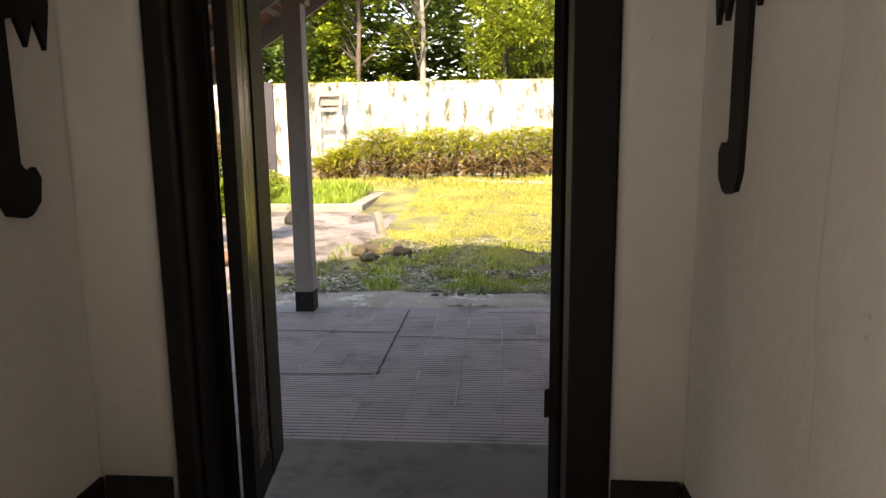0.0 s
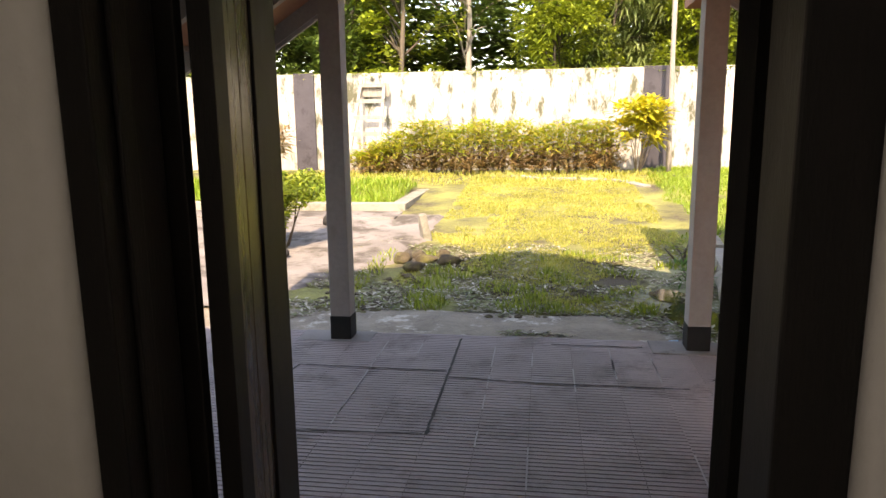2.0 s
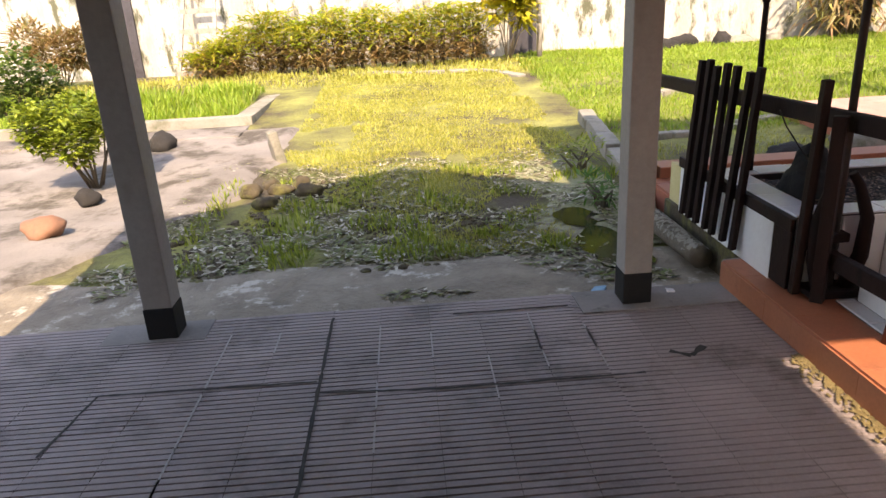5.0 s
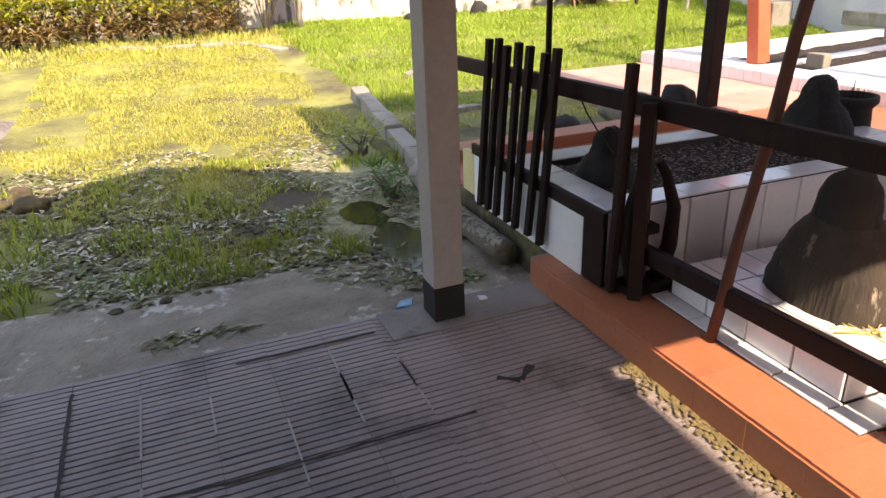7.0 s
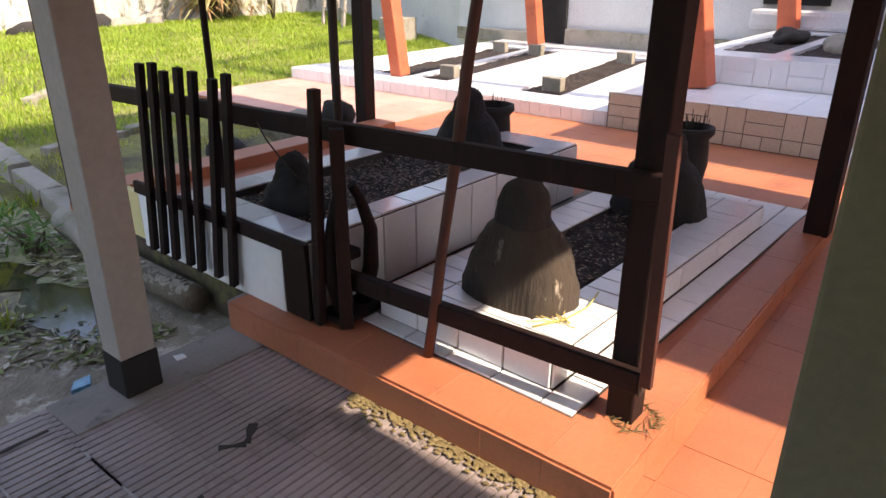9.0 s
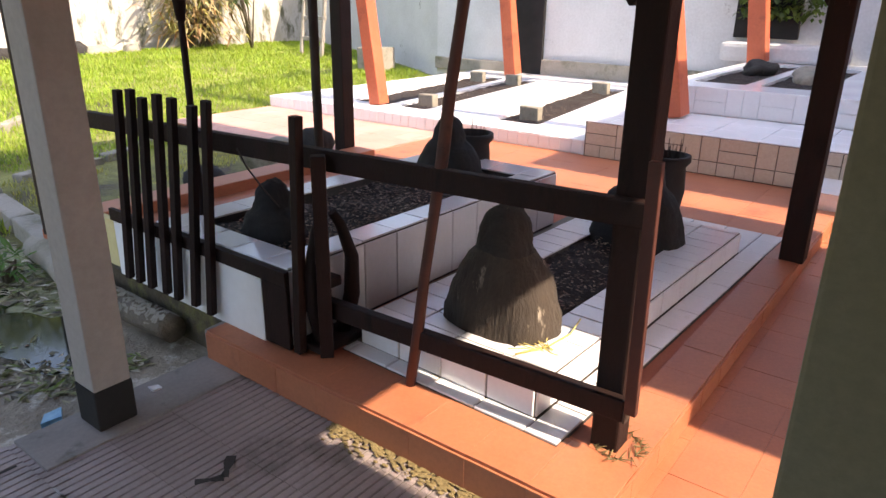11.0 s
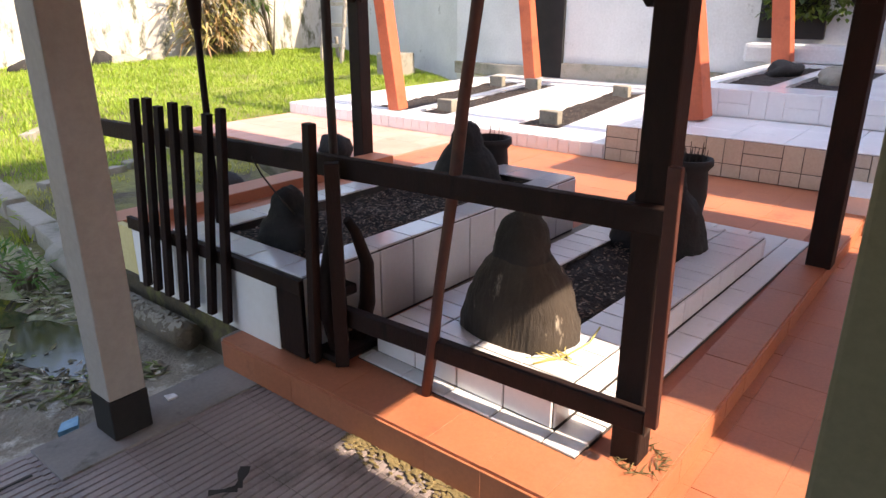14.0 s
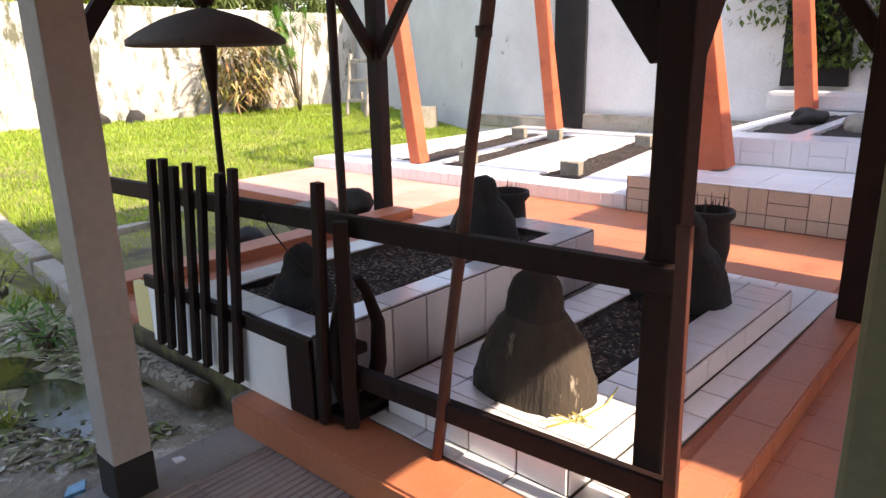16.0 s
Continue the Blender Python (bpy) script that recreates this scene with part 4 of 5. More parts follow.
# ladder leaning on the wall, chair frame, slender pole
lad = thing("ladder", (-2.78, 16.9, 0.2), "pale weathered wooden ladder leaning on the wall", "ladder")
for dx in (-0.32, 0.32):
    part("rail", bar(B(), (-2.78 + dx * 1.1, 16.75, 0.15), (-2.78 + dx * 0.85, 18.15, 2.35), 0.07, 0.05, 0.004), M_bleached, lad)
for k in range(6):
    f = 0.1 + k * 0.165
    part("rung", bar(B(), (-2.78 - 0.38 * (1 - 0.2 * f), 16.73 + 1.4 * f, 0.17 + 2.2 * f), (-2.78 + 0.38 * (1 - 0.2 * f), 16.73 + 1.4 * f, 0.17 + 2.2 * f), 0.04, 0.09, 0.004), M_bleached, lad)
part("board", bar(B(), (-3.1, 18.1, 2.1), (-2.4, 18.1, 2.1), 0.03, 0.3, 0.004), M_bleached, lad)
standing_rod(3.75, 17.3, 0.2, 3.72, 17.3, 5.0, 0.05, M_bleached, "tall pale slender pole by the hedge")
fr = thing("wooden_frame", (11.2, 15.2, 0.15), "bleached wooden seat frame by the white wall", "frame")
for yy in (14.9, 15.5):
    part("leg", bar(B(), (11.1, yy, 0.1), (11.3, yy, 1.5), 0.06, 0.06, 0.004), M_bleached, fr)
    part("leg", bar(B(), (11.6, yy, 0.1), (11.55, yy, 0.7), 0.06, 0.06, 0.004), M_bleached, fr)
for zz, xx in ((0.55, 11.17), (0.95, 11.23), (1.35, 11.28)):
    part("crossbar", bar(B(), (xx, 14.85, zz), (xx, 15.55, zz), 0.05, 0.07, 0.004), M_bleached, fr)

# puddle and rubbish by the post
b = B()
for cx, cy, rx, ry in ((2.25, 7.3, 0.2, 0.42), (2.2, 7.95, 0.18, 0.22)):
    vs = []
    for k in range(40):
        a = 2 * math.pi * k / 40
        q = 1 + 0.35 * noise.noise(Vector((math.cos(a) * 1.7 + cx, math.sin(a) * 1.7, 2)))
        vs.append(b.verts.new((cx + rx * q * math.cos(a), cy + ry * q * math.sin(a), -0.07)))
    b.faces.new(vs)
tagged(part("puddle", b, M_water, None, "shallow muddy puddle reflecting the sky"), category="puddle", kind="structure")
b = B()
bx(b, 2.25, 6.4, 0.0, 2.29, 6.43, 0.012, 0.003)
rough(b, 0.012, 30)
tagged(part("paper_scrap", b, M_paper, None, "crumpled white paper scrap on the porch"), category="litter")
b = B()
poly(b, [(1.93, 6.6, -0.075), (1.99, 6.585, -0.062), (2.02, 6.63, -0.055), (1.96, 6.65, -0.07)], (0, 0, 0.02))
rough(b, 0.012, 20)
tagged(part("plastic_wrapper", b, M_plasticblue, None, "crumpled blue plastic wrapper in the mud"), category="litter")

# grit along the kerb foot and dry tuft at the post
b = B()
for k in range(520):
    yy = 4.78 + 0.95 * random.random()
    c = (2.54 - abs(random.gauss(0, 0.03)), yy, 0.001)
    r = bmesh.ops.create_icosphere(b, subdivisions=1, radius=random.uniform(0.003, 0.009), matrix=Matrix.Translation(c) @ Matrix.Diagonal((1, 1.6, 0.5, 1)))
tagged(part("grit", b, M_grit, None, "yellow-brown mossy grit along the kerb foot"), category="grit", kind="stuff")
b = B()
for k in range(90):
    a = random.random() * 6.283
    c = Vector((2.873 + math.cos(a) * 0.075, 4.84 + math.sin(a) * 0.07, 0.124))
    tube(b, [c, c + Vector((random.uniform(-0.05, 0.05), random.uniform(-0.04, 0.02), random.uniform(0.002, 0.018)))], [0.002, 0.001], 4)
tagged(part("dry_tuft", b, M_grit, None, "dry straw tuft at the post foot"), category="straw", kind="stuff")

# ---- plants ----
def leaves(name, spec, material, parent=None, label="", kind=""):
    """Many leaves in one mesh; spec gives rows of base, direction, length, width, droop."""
    vs, fs = [], []
    for p, d, L, w, droop in spec:
        p, d = Vector(p), Vector(d).normalized()
        s = d.cross(Vector((0, 0, 1)))
        s = s.normalized() if s.length > 1e-3 else Vector((1, 0, 0))
        mid = p + d * L * 0.5 + Vector((0, 0, -droop * L * 0.15))
        tip = p + d * L + Vector((0, 0, -droop * L * 0.6))
        i = len(vs)
        vs += [p, mid + s * w / 2, tip, mid - s * w / 2]
        fs.append((i, i + 1, i + 2, i + 3))
    me = bpy.data.meshes.new(name)
    me.from_pydata(vs, [], fs)
    me.materials.append(material)
    ob = new(name, me)
    if parent:
        ob.parent = parent
        ob.matrix_parent_inverse = Matrix.Translation(-parent.location)
    return tagged(ob, label=label, kind=kind)


R = random.Random(5)


def rdir(up=0.3):
    a = R.random() * 6.283
    return (math.cos(a), math.sin(a), R.uniform(-0.3, 1.0) * up + up * 0.4)


def grass(name, n, inside, h0, h1, material, label, w=0.006):
    spec = []
    while len(spec) < n:
        x, y = R.uniform(-8, 13.5), 7.2 + 11 * R.random() ** 1.35
        if not inside(x, y):
            continue
        a = R.random() * 6.283
        ln = R.uniform(0.15, 0.8)
        z0 = gz(x, y)
        spec.append(((x, y, z0 - 0.005), (math.cos(a) * ln, math.sin(a) * ln, 1), R.uniform(h0, h1) * (0.6 + 0.8 * max(0, 0.5 + noise.noise(Vector((x * 1.3, y * 1.3, 9))))), w * (1 + (y - 7) * 0.12), R.uniform(0, 0.6)))
    ob = leaves(name, spec, material, None, label, "stuff")
    return tagged(ob, category="grass")


def lawn(x, y):
    left = -0.25 + 0.5 * max(0, 8.3 - y)
    if not (left < x < (2.1 if y < 9.4 else 2.75) and 7.35 < y < 16):
        return False
    d = noise.noise(Vector((x * 1.1, y * 1.1, 2))) + 0.5 * noise.noise(Vector((x * 3, y * 3, 4)))
    edge = min(x - left, 2.75 - x, (y - 7.35) * 0.8)
    return d > 0.3 - edge * 0.55 - 0.12 * max(0, y - 9)


grass("lawn_grass", 60000, lawn, 0.025, 0.06, M_grass, "short sunlit yellow-green lawn grass")
grass("lush_grass", 80000, lambda x, y: x < 11.0 + max(0, (y - 11.9) * 0.44) and (x > 3.15 + 0.3 * noise.noise(Vector((y, 0, 1))) and y > 10.4 and (x < 6.5 or y > 11.05)), 0.05, 0.13, M_lush, "tall bright green garden grass", 0.006)
grass("bed_grass", 7000, lambda x, y: -6 < x < -1.15 and 12.5 < y < 14.8, 0.2, 0.28, M_lush, "bright grass filling the kerbed bed", 0.01)
grass("back_grass", 7000, lambda x, y: -6 < x < 3.4 and 15 < y < 17, 0.05, 0.16, M_grass, "grass before the hedge", 0.008)
grass("sparse_grass", 2500, lambda x, y: 2.9 < x < 5.4 and 8.4 < y < 10.6 and noise.noise(Vector((x * 2, y * 2, 1))) > 0, 0.03, 0.07, M_grass, "sparse grass on bare soil")
grass("edge_weeds", 2600, lambda x, y: 7.3 < y < 9.5 and -0.6 < x < (2.0 if y < 8.9 else 2.8) and noise.noise(Vector((x * 2.5, y * 2.5, 6))) > 0.1, 0.06, 0.14, M_shrub, "weeds along the shaded lawn edge", 0.009)

spec = []
for k in range(34000):
    x, y = R.uniform(-1.0, 2.7), 6.75 + 3.4 * R.random() ** 1.3
    if noise.noise(Vector((x * 1.6, y * 1.6, 8))) < (-0.12 * (1 + max(0, 8.2 - y)) if y > 7.3 else 0.2):
        continue
    a = R.random() * 6.283
    spec.append(((x, y, gz(x, y) + R.uniform(0, 0.025)), (math.cos(a), math.sin(a), R.uniform(-0.2, 0.4)), R.uniform(0.03, 0.1), R.uniform(0.01, 0.028), 0.3))
tagged(leaves("leaf_litter", spec, M_dry, None, "dead leaves and torn grass on dark soil", "stuff"), category="leaf litter")

b = B()
for k in range(2300):
    x, y = R.uniform(-0.7, 2.1), 7.2 + 2.2 * R.random() ** 1.4
    if noise.noise(Vector((x * 1.3, y * 1.3, 21))) < 0.0:
        continue
    rr = R.uniform(0.01, 0.036)
    bmesh.ops.create_icosphere(b, subdivisions=1, radius=rr, matrix=Matrix.Translation((x, y, gz(x, y) + rr * 0.2)) @ Matrix.Rotation(R.random() * 3, 4, "Z") @ Matrix.Diagonal((1, R.uniform(0.6, 1.2), R.uniform(0.4, 0.8), 1)))
tagged(part("soil_clods", b, M_earth, None, "brown turned clods of earth along the lawn"), category="soil", kind="stuff")

spec = []
for gx0, gx1, gy0, gy1, z, n in ((2.84, 4.42, 6.24, 6.76, 0.42, 2200), (3.34, 4.34, 5.3, 5.6, 0.235, 500), (7.1, 8.4, 7.6, 8.1, 0.22, 200), (7.1, 8.4, 9.05, 9.4, 0.22, 120)):
    for k in range(n):
        a = R.random() * 6.283
        spec.append(((R.uniform(gx0, gx1), R.uniform(gy0, gy1), z + R.uniform(0, 0.02)), (math.cos(a), math.sin(a), R.uniform(-0.1, 0.5)), R.uniform(0.012, 0.03), R.uniform(0.007, 0.014), 0.2))
tagged(leaves("grave_litter", spec, M_leafbits, None, "dry leaf bits on the grave soil", "stuff"), category="leaf litter")


def clump_leaves(c, r, n, L, w, up=0.3, droop=0.5, flat=1.0):
    """Leaves on a loose uneven ball of twigs."""
    out = []
    for k in range(n):
        d = Vector((R.gauss(0, 1), R.gauss(0, 1), R.gauss(0, 1) * flat)).normalized()
        p = Vector(c) + d * r * (0.35 + 0.65 * R.random() ** 0.5)
        q = d * 0.7 + Vector(rdir(up))
        out.append((p, q, L * R.uniform(0.6, 1.3), w * R.uniform(0.7, 1.3), droop * R.random()))
    return out


# hedge of long-leaved bushes
for k in range(15):
    x = -2.75 + k * 0.375
    y = 17.0 + R.uniform(-0.15, 0.15)
    h = R.uniform(0.9, 1.15) if k > 2 else 0.5 + 0.2 * k
    t = thing("hedge_bush", (x, y, gz(x, y)), "bushy yellow-green hedge plant with browning lower leaves", "bush", "hedge bushes")
    b = B()
    for j in range(9):
        tube(b, [(x + R.uniform(-0.12, 0.12), y + R.uniform(-0.12, 0.12), gz(x, y) - 0.03), (x + R.uniform(-0.25, 0.25), y + R.uniform(-0.2, 0.2), gz(x, y) + h * 0.8)], [0.012, 0.006], 4)
    part("stem", b, M_bark, t)
    lo, hi = [], []
    for j in range(1000):
        z = gz(x, y) + R.uniform(0.1, h)
        row = ((x + R.gauss(0, 0.16), y + R.gauss(0, 0.16), z), rdir(0.7), R.uniform(0.14, 0.3), R.uniform(0.025, 0.05), R.uniform(0.3, 1.0))
        (hi if z > gz(x, y) + h * 0.5 + R.uniform(-0.15, 0.15) else lo).append(row)
    leaves("foliage", hi, M_hedge, t)
    leaves("lower_foliage", lo, M_brown, t, "browning lower leaves")


def broadleaf(name, x, y, h, r, n, L, w, material, label, cat, group=""):
    z = gz(x, y)
    t = thing(name, (x, y, z), label, cat, group)
    b = B()
    tips = []
    for j in range(9):
        a = R.random() * 6.283
        tip = (x + math.cos(a) * r * R.uniform(0.3, 0.9), y + math.sin(a) * r * R.uniform(0.3, 0.9), z + h * R.uniform(0.55, 1))
        tube(b, [(x + R.uniform(-0.04, 0.04), y + R.uniform(-0.04, 0.04), z - 0.03), ((x + tip[0]) / 2 + R.uniform(-0.05, 0.05), (y + tip[1]) / 2, z + h * 0.4), tip], [0.014, 0.01, 0.004], 5)
        tips.append(tip)
    part("stem", b, M_bark, t)
    spec = []
    for tip in tips:
        spec += clump_leaves(tip, r * 0.42, n // 9, L, w)
    leaves("foliage", spec, material, t)
    return t


broadleaf("shrub", -1.85, 9.75, 0.78, 0.45, 4600, 0.06, 0.038, M_shrub, "leggy small-leaved green shrub beside the path", "shrub")
broadleaf("shrub", -3.6, 12.0, 1.0, 0.55, 2000, 0.09, 0.05, M_tree, "dark green shrub by the path", "shrub")
broadleaf("shrub", -5.1, 16.6, 1.0, 0.7, 2000, 0.22, 0.04, M_brown, "brownish long-leaved shrub by the wall", "shrub")
broadleaf("croton", 3.05, 16.8, 1.4, 0.5, 1100, 0.24, 0.09, M_croton, "bright yellow croton at the end of the hedge", "shrub")
broadleaf("weed", 2.42, 8.2, 0.22, 0.2, 120, 0.1, 0.02, M_fan, "small green weed clump in the mud", "weed", "weeds")
broadleaf("weed", 2.55, 9.3, 0.25, 0.25, 150, 0.1, 0.02, M_shrub, "green weed clump by the kerb", "weed", "weeds")

# cordyline clump and fan palm in the corner
t = thing("cordyline_clump", (10.0, 17.4, 0.25), "large clump of drooping yellow and bronze strap leaves", "plant")
b = B()
for j in range(10):
    tube(b, [(10.0 + R.uniform(-0.25, 0.25), 17.4 + R.uniform(-0.2, 0.2), 0.2), (10.0 + R.uniform(-0.5, 0.5), 17.4 + R.uniform(-0.4, 0.4), 1.5)], [0.04, 0.03], 6)
part("stem", b, M_bark, t)
spec = []
for j in range(900):
    a = R.random() * 6.283
    z = R.uniform(0.5, 2.0)
    spec.append(((10.0 + R.gauss(0, 0.35), 17.4 + R.gauss(0, 0.3), z), (math.cos(a), math.sin(a), R.uniform(0.2, 1.0)), R.uniform(0.4, 0.9), R.uniform(0.03, 0.06), R.uniform(0.8, 1.8)))
leaves("foliage", spec, M_cordy, t)
t = thing("fan_palm", (11.2, 17.2, 0.25), "young palm with broad green fan leaves", "palm")
b = B()
fans = []
for j in range(9):
    a, zz = R.random() * 6.283, R.uniform(1.1, 2.3)
    hub = Vector((11.2 + math.cos(a) * R.uniform(0.2, 0.6), 17.2 + math.sin(a) * R.uniform(0.2, 0.5), zz))
    tube(b, [(11.2, 17.2, 0.2), ((11.2 + hub.x) / 2, (17.2 + hub.y) / 2, zz * 0.7), hub], [0.02, 0.015, 0.01], 5)
    tilt = Matrix.Rotation(R.uniform(-0.5, 0.5), 3, "X") @ Matrix.Rotation(R.uniform(-0.6, 0.6), 3, "Z")
    for i in range(22):
        q = radians(-140 + i * 280 / 21) + math.pi / 2
        fans.append((hub, tilt @ Vector((math.cos(q), 0.15, math.sin(q))), 0.42, 0.06, 0.2))
part("stem", b, M_bark, t)
leaves("fan_foliage", fans, M_fan, t)
spec = []
for j in range(2600):
    yy, zz = R.gauss(6.4, 0.6), R.uniform(1.2, 3.2)
    if zz < 1.7 and abs(yy - 6.4) > 0.5:
        continue
    spec.append(((WX - 0.07 - R.random() * 0.1, yy, zz), (-0.4, R.uniform(-1, 1), R.uniform(-1, 0.4)), R.uniform(0.06, 0.12), R.uniform(0.04, 0.08), 0.5))
tagged(leaves("wall_creeper", spec, M_tree, None, "dark green creeper hanging on the white wall", "stuff"), category="creeper")
spec = []
for j in range(2600):
    x = R.uniform(-8, 6)
    if noise.noise(Vector((x * 1.5, 0, 3))) < -0.1:
        continue
    d = rdir(0.4)
    spec.append(((x, R.uniform(18.25, 18.6), 2.5 + R.uniform(-0.25, 0.12) * max(0.1, noise.noise(Vector((x * 2.2, 2, 3))) + 0.4)), (d[0], d[1] - 0.5, d[2]), R.uniform(0.05, 0.14), R.uniform(0.02, 0.05), 0.8))
tagged(leaves("wall_top_weeds", spec, M_treel, None, "weeds growing along the top of the wall", "stuff"), category="weeds")


# ---- trees behind the wall ----
def tree(x, y, h, r, n, L, w, material, label, lean=0.0, droop=0.6, flat=0.8, low=0.3, trunk=0.12, bark=None, clumps=46):
    t = thing("tree", (x, y, 0), label, "tree", "trees behind the wall")
    b = B()
    top = Vector((x + lean, y, h))
    mids = [Vector((x + lean * f + 0.1 * math.sin(f * 5 + x), y + 0.1 * math.cos(f * 4), h * f - 0.2 * (1 - f))) for f in (0, 0.25, 0.5, 0.75, 1.0)]
    tube(b, mids, [trunk, trunk * 0.85, trunk * 0.65, trunk * 0.45, trunk * 0.15], 9)
    spec = []
    for k in range(clumps):
        f = R.uniform(low, 1.0)
        a = R.random() * 6.283
        rr = r * (1.05 - 0.5 * abs(f - 0.6)) * R.uniform(0.35, 1.0)
        base = mids[0].lerp(top, f * 0.9)
        c = Vector((base.x + math.cos(a) * rr, base.y + math.sin(a) * rr, h * f + R.uniform(-0.2, 0.4)))
        if k % 2 == 0:
            tube(b, [base - Vector((0, 0, 0.25)), base.lerp(c, 0.6) + Vector((0, 0, 0.1)), c], [trunk * 0.3, trunk * 0.18, 0.012], 5)
        spec += clump_leaves(c, R.uniform(0.3, 0.6) * r * 0.62, n // clumps, L, w, 0.25, droop, flat)
    part("trunk", b, bark or M_bark, t)
    leaves("crown", spec, material, t)
    return t


for k in range(13):
    tree(-13 + k * 2.3 + R.uniform(-0.4, 0.4), 25 + R.uniform(-1, 1.5), R.uniform(7, 9.5), 2.0, 3600, 0.28, 0.15, M_tree, "dense dark green tree far behind the wall", low=0.12, clumps=60)
tree(-0.95, 21.2, 8, 1.0, 1500, 0.16, 0.08, M_tree, "slender pale-trunked tree behind the wall", trunk=0.11, bark=M_bleached, low=0.45)
for x, y in ((-4.2, 21.0), (-2.6, 20.6), (-6.6, 21.5), (-9, 21)):
    tree(x, y, R.uniform(4.5, 6), 1.45, 6000, 0.2, 0.11, M_tree if x < -3 else M_treel, "leafy green tree behind the wall", low=0.3)
tree(1.45, 19.7, 4.6, 1.25, 9000, 0.15, 0.065, M_treel, "bright yellow-green tree leaning over the wall", droop=1.0, low=0.4, trunk=0.07)
tree(4.9, 19.9, 4.4, 1.1, 7000, 0.15, 0.065, M_treel, "bright green young tree behind the wall", droop=1.0, low=0.4, trunk=0.07)
for x, y, h in ((12.5, 21.3, 6.5), (14.5, 21.5, 6.0), (2.9, 21, 6.2), (4.2, 21.6, 7.0), (6.2, 21.2, 6.4), (8.2, 21.6, 6.6), (10.5, 21.5, 6.2)):
    tree(x, y, h, 1.5, 8000, 0.34, 0.04, M_bamboo, "drooping bamboo-like tree behind the wall", droop=1.8, low=0.3, trunk=0.06)
tree(7.2, 19.6, 4.6, 1.0, 2400, 0.2, 0.08, M_treel, "broad-leaved tree hanging over the wall", droop=1.4, low=0.5, trunk=0.06)


spec = []
for k in range(26000):
    x = R.uniform(-40, 45)
    z = R.uniform(0, 11) * (0.75 + 0.4 * noise.noise(Vector((x * 0.2, 1, 1))))
    spec.append(((x, R.uniform(28, 31), z), rdir(0.3), R.uniform(0.6, 1.2), R.uniform(0.35, 0.7), 0.6))
for k in range(17000):
    x = R.uniform(-14, 15)
    z = R.uniform(0.5, 4.6) + 1.6 * noise.noise(Vector((x * 0.5, 3, 1)))
    spec.append(((x, R.uniform(22.4, 23.6), z), rdir(0.3), R.uniform(0.22, 0.4), R.uniform(0.12, 0.24), 0.6))
tagged(leaves("far_woods", spec, M_tree, None, "dense dark woods behind the garden wall", "stuff"), category="woods")


# ---- tiles, last ----
def tile_mesh(u, v, n, tw, th, thick, material, name="tile"):
    b = B()
    vs = []
    c = 0.0008 if material in (M_orange, M_sunlittile) else 0.0025
    for k, (ins, hh) in enumerate(((0, 0), (0, thick - c), (c, thick))):
        for i, j in ((0, 0), (1, 0), (1, 1), (0, 1)):
            vs.append(b.verts.new(Vector(u) * (ins if i == 0 else tw - ins) + Vector(v) * (ins if j == 0 else th - ins) + Vector(n) * hh))
    for k in (0, 4):
        for i in range(4):
            j = (i + 1) % 4
            b.faces.new((vs[k + i], vs[k + j], vs[k + 4 + j], vs[k + 4 + i]))
    b.faces.new(vs[8:12])
    bmesh.ops.recalc_face_normals(b, faces=b.faces[:])
    me = bpy.data.meshes.new(name)
    b.to_mesh(me)
    b.free()
    me.materials.append(material)
    return me


TR = random.Random(11)


def lay(parent, mesh, loc, name="tile"):
    o = new(name, mesh)
    o.parent = parent
    o.matrix_parent_inverse = Matrix.Translation(-parent.location)
    o.location = loc
    return o


def field(parent, origin, u, v, n, lu, lv, tw, th, material, gap=0.006, thick=0.008, name="tile"):
    """Tiles over a rectangle from origin; cut ones fill the rest."""
    origin, u, v, n = Vector(origin), Vector(u), Vector(v), Vector(n)
    cache = {}
    a = 0.0
    while a < lu - 0.02:
        w = min(tw, lu - a)
        c = 0.0
        while c < lv - 0.02:
            h = min(th, lv - c)
            key = (round(w, 3), round(h, 3))
            if key not in cache:
                cache[key] = tile_mesh(u, v, n, w - gap, h - gap, thick, material, name)
            lay(parent, cache[key], origin + u * (a + gap / 2) + v * (c + gap / 2) + n * TR.uniform(-0.0012, 0.0008), name)
            c += th
        a += tw


X, Y, Z = Vector((1, 0, 0)), Vector((0, 1, 0)), Vector((0, 0, 1))
# first grave
field(grave_one, (2.66, 6.06, 0.452), X, Y, Z, 2.0, 0.14, 0.2, 0.14, M_white)
field(grave_one, (2.66, 6.79, 0.452), X, Y, Z, 2.0, 0.16, 0.2, 0.16, M_white)
field(grave_one, (2.66, 6.2, 0.452), X, Y, Z, 0.14, 0.59, 0.14, 0.2, M_white)
field(grave_one, (4.44, 6.2, 0.452), X, Y, Z, 0.22, 0.59, 0.22, 0.2, M_white)
field(grave_one, (2.66, 6.06, 0.14), X, Z, -Y, 2.0, 0.31, 0.2, 0.31, M_white)
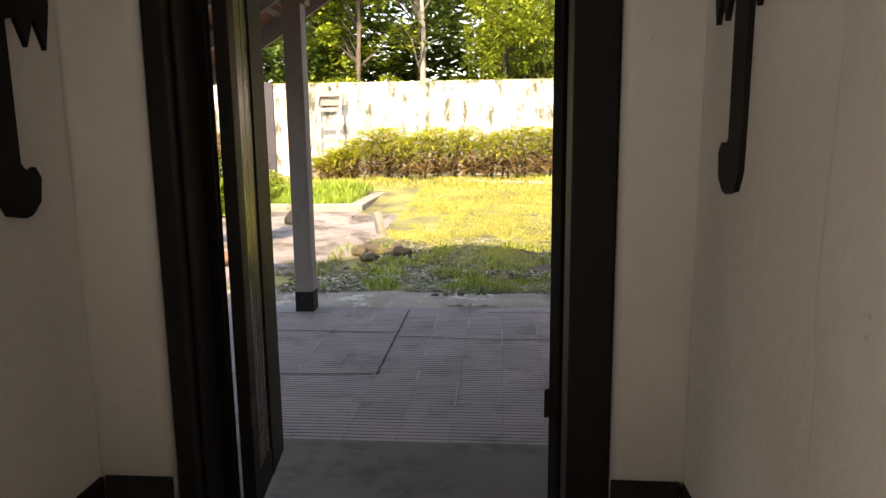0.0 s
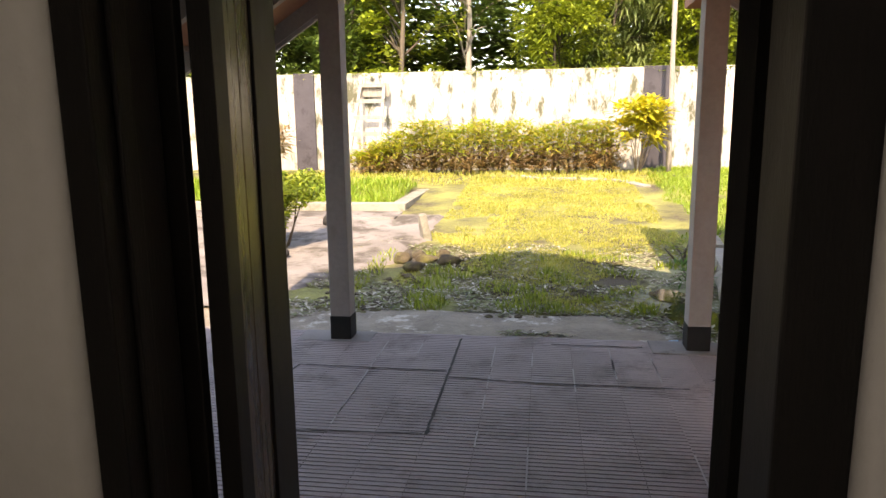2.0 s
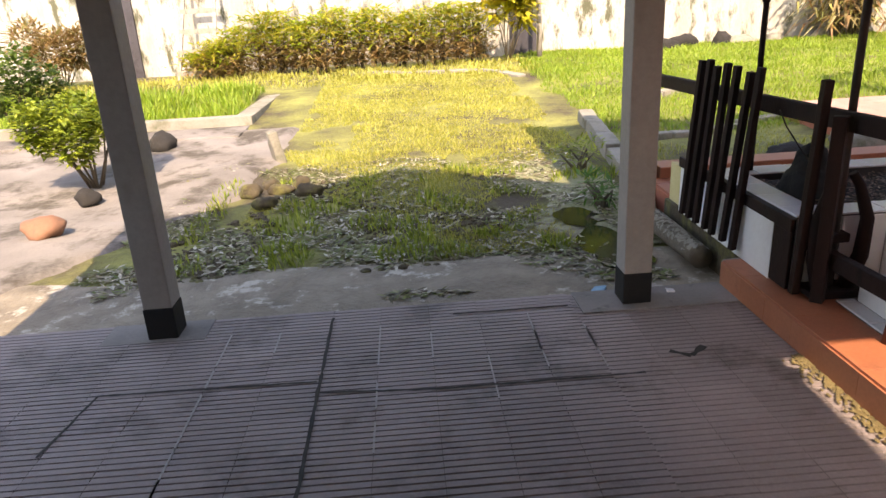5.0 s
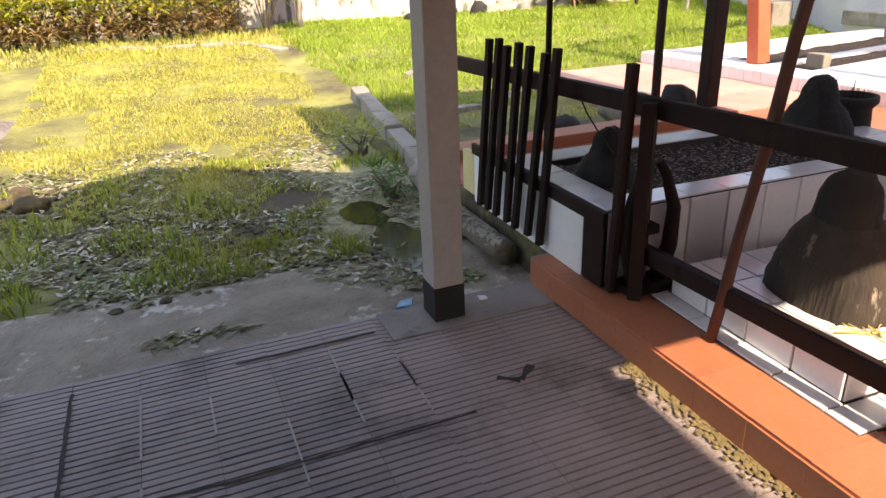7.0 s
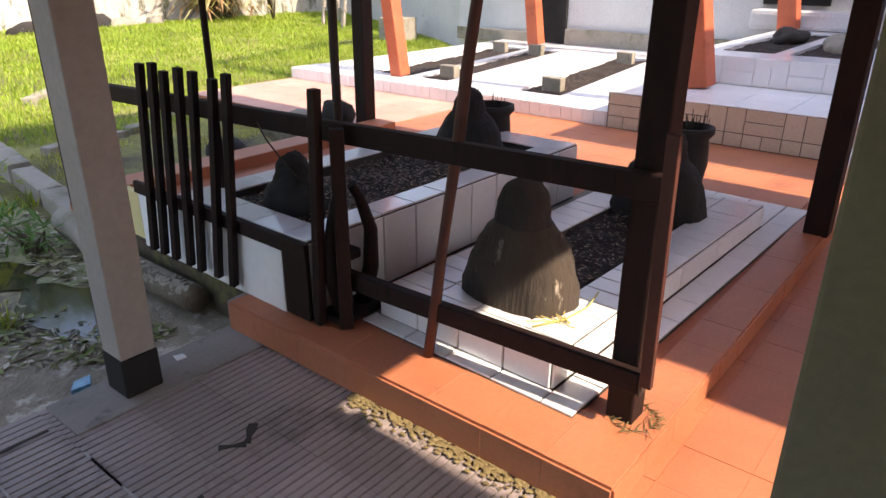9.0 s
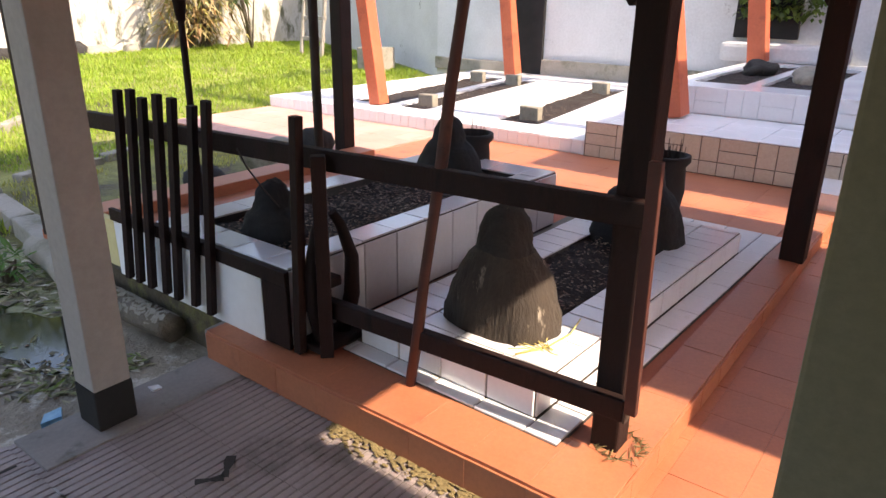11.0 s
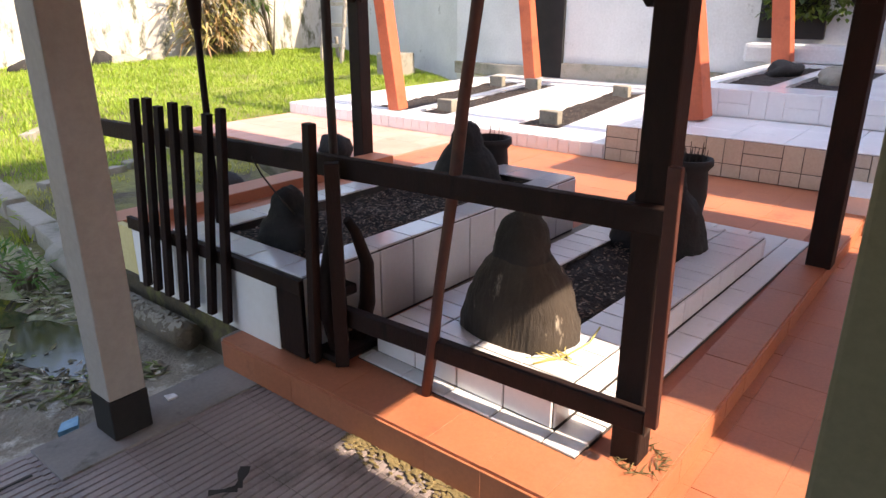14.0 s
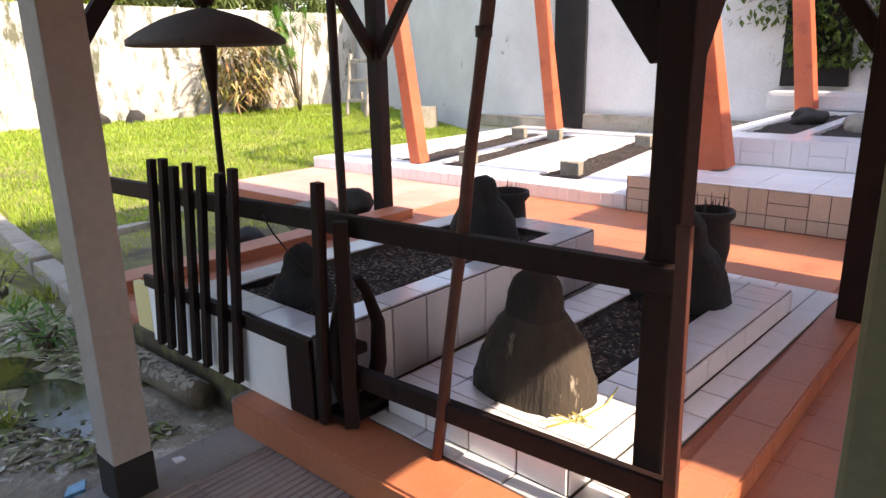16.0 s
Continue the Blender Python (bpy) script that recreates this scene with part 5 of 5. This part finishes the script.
# second grave
for o, lu, lv in (((2.84, 5.08, 0.242), 2.04, 0.2), ((2.84, 5.67, 0.242), 2.04, 0.2), ((2.84, 5.28, 0.242), 0.46, 0.39), ((4.36, 5.28, 0.242), 0.52, 0.39)):
    field(grave_two, o, X, Y, Z, lu, lv, 0.11, 0.2, M_white, 0.006)
field(grave_two, (2.84, 5.08, 0.132), X, Z, -Y, 2.04, 0.11, 0.2, 0.11, M_white)
field(grave_two, (2.84, 5.87, 0.132), -Y, Z, -X, 0.79, 0.11, 0.2, 0.11, M_white)
field(grave_two, (2.76, 4.95, 0.125), X, Y, Z, 2.56, 0.12, 0.2, 0.12, M_white)
field(grave_two, (2.76, 5.07, 0.125), X, Y, Z, 0.08, 0.83, 0.08, 0.2, M_white)
field(grave_two, (4.9, 5.07, 0.125), X, Y, Z, 0.42, 0.83, 0.21, 0.2, M_white)
# terrace
field(terrace, (2.545, 4.745, 0.115), X, Y, Z, 0.265, 1.725, 0.265, 0.2156, M_orange, 0.0006)
field(terrace, (2.545, 6.47, 0.0), -Y, Z, -X, 1.725, 0.112, 0.2156, 0.112, M_orange, 0.0006)
field(terrace, (2.81, 4.745, 0.115), X, Y, Z, 3.8, 0.16, 0.21, 0.16, M_orange, 0.0006)
field(terrace, (2.545, 4.745, 0.03), X, Z, -Y, 4.07, 0.083, 0.21, 0.083, M_orange, 0.0006)
field(terrace, (2.545, 2.6, 0.02), X, Y, Z, 3.42, 2.14, 0.21, 0.21, M_orange, 0.0006)
field(terrace, (5.06, 4.94, 0.115), X, Y, Z, 1.55, 3.35, 0.3, 0.3, M_orange, 0.0006)
field(terrace, (2.74, 7.05, 0.115), X, Y, Z, 2.3, 1.03, 0.3, 0.3, M_orange, 0.0006)
# tiles out in the sun, their brightness painted in as a paler tone
field(terrace, (5.2, 8.31, 0.115), X, Y, Z, 1.39, 2.68, 0.3, 0.3, M_sunlittile, 0.001)
# platform and steps
field(platform, (PX, 11.0, 0.13), -Y, Z, -X, 4.2, PT_Z - 0.13, 0.11, 0.15, M_white, 0.006)
field(platform, (PX - 0.008, 6.8, PT_Z), X, Y, Z, 0.42, 4.2, 0.42, 0.4, M_white, 0.003)
# basket-laid beige tiles on the step's riser
yy, k = 6.79, 0
cache = {}


def put_tile(parent, key, mat_, y, z, w, h, x):
    kk = (key, round(w, 3), round(h, 3))
    if kk not in cache:
        cache[kk] = tile_mesh(-Y, Z, -X, w - 0.006, h - 0.006, 0.008, mat_)
    lay(parent, cache[kk], (x, y - 0.003, z + 0.003))


while yy > 3.4:
    if k % 2 == 0:
        put_tile(step, "b", M_beige, yy, 0.325, 0.28, 0.095, PX - 0.02)
        put_tile(step, "b", M_beige, yy, 0.23, 0.28, 0.095, PX - 0.02)
    else:
        put_tile(step, "b", M_beige, yy, 0.23, 0.14, 0.19, PX - 0.02)
        put_tile(step, "b", M_beige, yy - 0.14, 0.23, 0.14, 0.19, PX - 0.02)
    put_tile(step, "b", M_beige, yy, 0.125, 0.14, 0.105, PX - 0.02)
    put_tile(step, "b", M_beige, yy - 0.14, 0.125, 0.14, 0.105, PX - 0.02)
    if yy < 6.6:
        if k % 2 == 0:
            put_tile(upper, "w", M_white, yy, 0.55, 0.28, 0.12, 7.62)
            put_tile(upper, "w", M_white, yy, 0.43, 0.28, 0.12, 7.62)
        else:
            put_tile(upper, "w", M_white, yy, 0.43, 0.14, 0.24, 7.62)
            put_tile(upper, "w", M_white, yy - 0.14, 0.43, 0.14, 0.24, 7.62)
    yy -= 0.28
    k += 1
field(step, (PX - 0.028, 3.4, ST_Z), X, Y, Z, 1.03, 3.39, 0.345, 0.4, M_white, 0.003)

# grooved porch tiles
PT, NR = 0.228, 7
b = B()
for k in range(NR):
    y0, y1 = k * PT / NR + 0.0047, (k + 1) * PT / NR - 0.0035
    a = [b.verts.new(p) for p in ((0.001, y0 - 0.002, 0), (PT - 0.001, y0 - 0.002, 0), (PT - 0.001, y0, 0.012), (0.001, y0, 0.012), (PT - 0.001, y1, 0.012), (0.001, y1, 0.012), (PT - 0.001, y1 + 0.002, 0), (0.001, y1 + 0.002, 0))]
    b.faces.new((a[0], a[1], a[2], a[3]))
    b.faces.new((a[3], a[2], a[4], a[5]))
    b.faces.new((a[5], a[4], a[6], a[7]))
bmesh.ops.recalc_face_normals(b, faces=b.faces[:])
ribbed = bpy.data.meshes.new("grooved_tile")
b.to_mesh(ribbed)
b.free()
ribbed.materials.append(M_tile)
for i in range(-8, 9):
    for j in range(10):
        lay(porch, ribbed, (0.633 + i * PT, 6.488 - (j + 1) * PT, -0.013 - (0.006 if i > 4 else 0.0) + TR.uniform(-0.002, 0.0005)), "grooved_tile")


def joint(pts, w, seed):
    """A crumbled dark joint between the cast slabs."""
    b = B()
    for (ax, ay), (cx, cy) in zip(pts, pts[1:]):
        n = max(2, int(math.hypot(cx - ax, cy - ay) / 0.03))
        s = Vector((cy - ay, ax - cx, 0)).normalized()
        prev = None
        for i in range(n + 1):
            p = Vector((ax + (cx - ax) * i / n, ay + (cy - ay) * i / n, 0.0012)) + s * 0.006 * noise.noise(Vector((i * 0.4, seed, 0)))
            hw = w * (0.5 + 0.45 * noise.noise(Vector((i * 0.6, seed, 4))))
            cur = (b.verts.new(p + s * hw), b.verts.new(p - s * hw))
            if prev:
                b.faces.new((prev[0], prev[1], cur[1], cur[0]))
            prev = cur
    part("joint", b, M_crack, porch, "dark crumbled joint")


joint([(0.635, 5.02), (0.633, 6.4)], 0.014, 1)
joint([(0.62, 5.815), (-0.24, 5.835), (-0.29, 5.45)], 0.012, 2)
joint([(0.64, 5.73), (1.1, 5.69), (1.9, 5.69)], 0.012, 3)
joint([(1.2, 6.345), (1.75, 6.345)], 0.012, 4)
joint([(-0.3, 4.98), (0.62, 5.03)], 0.01, 5)
joint([(2.36, 6.32), (2.47, 6.31), (2.58, 6.25)], 0.012, 6)
joint([(2.05, 5.84), (2.12, 5.79), (2.2, 5.86)], 0.03, 7)

for k in range(18):
    i = TR.choice((1, 2, 3, 4, 5, -1, -2))
    y0 = TR.uniform(4.6, 6.1)
    part("pale_joint", bx(B(), 0.633 + i * PT - 0.0035, y0, -0.004, 0.633 + i * PT + 0.0035, y0 + TR.uniform(0.12, 0.4), 0.0006), M_grout, porch, "pale mortar joint")
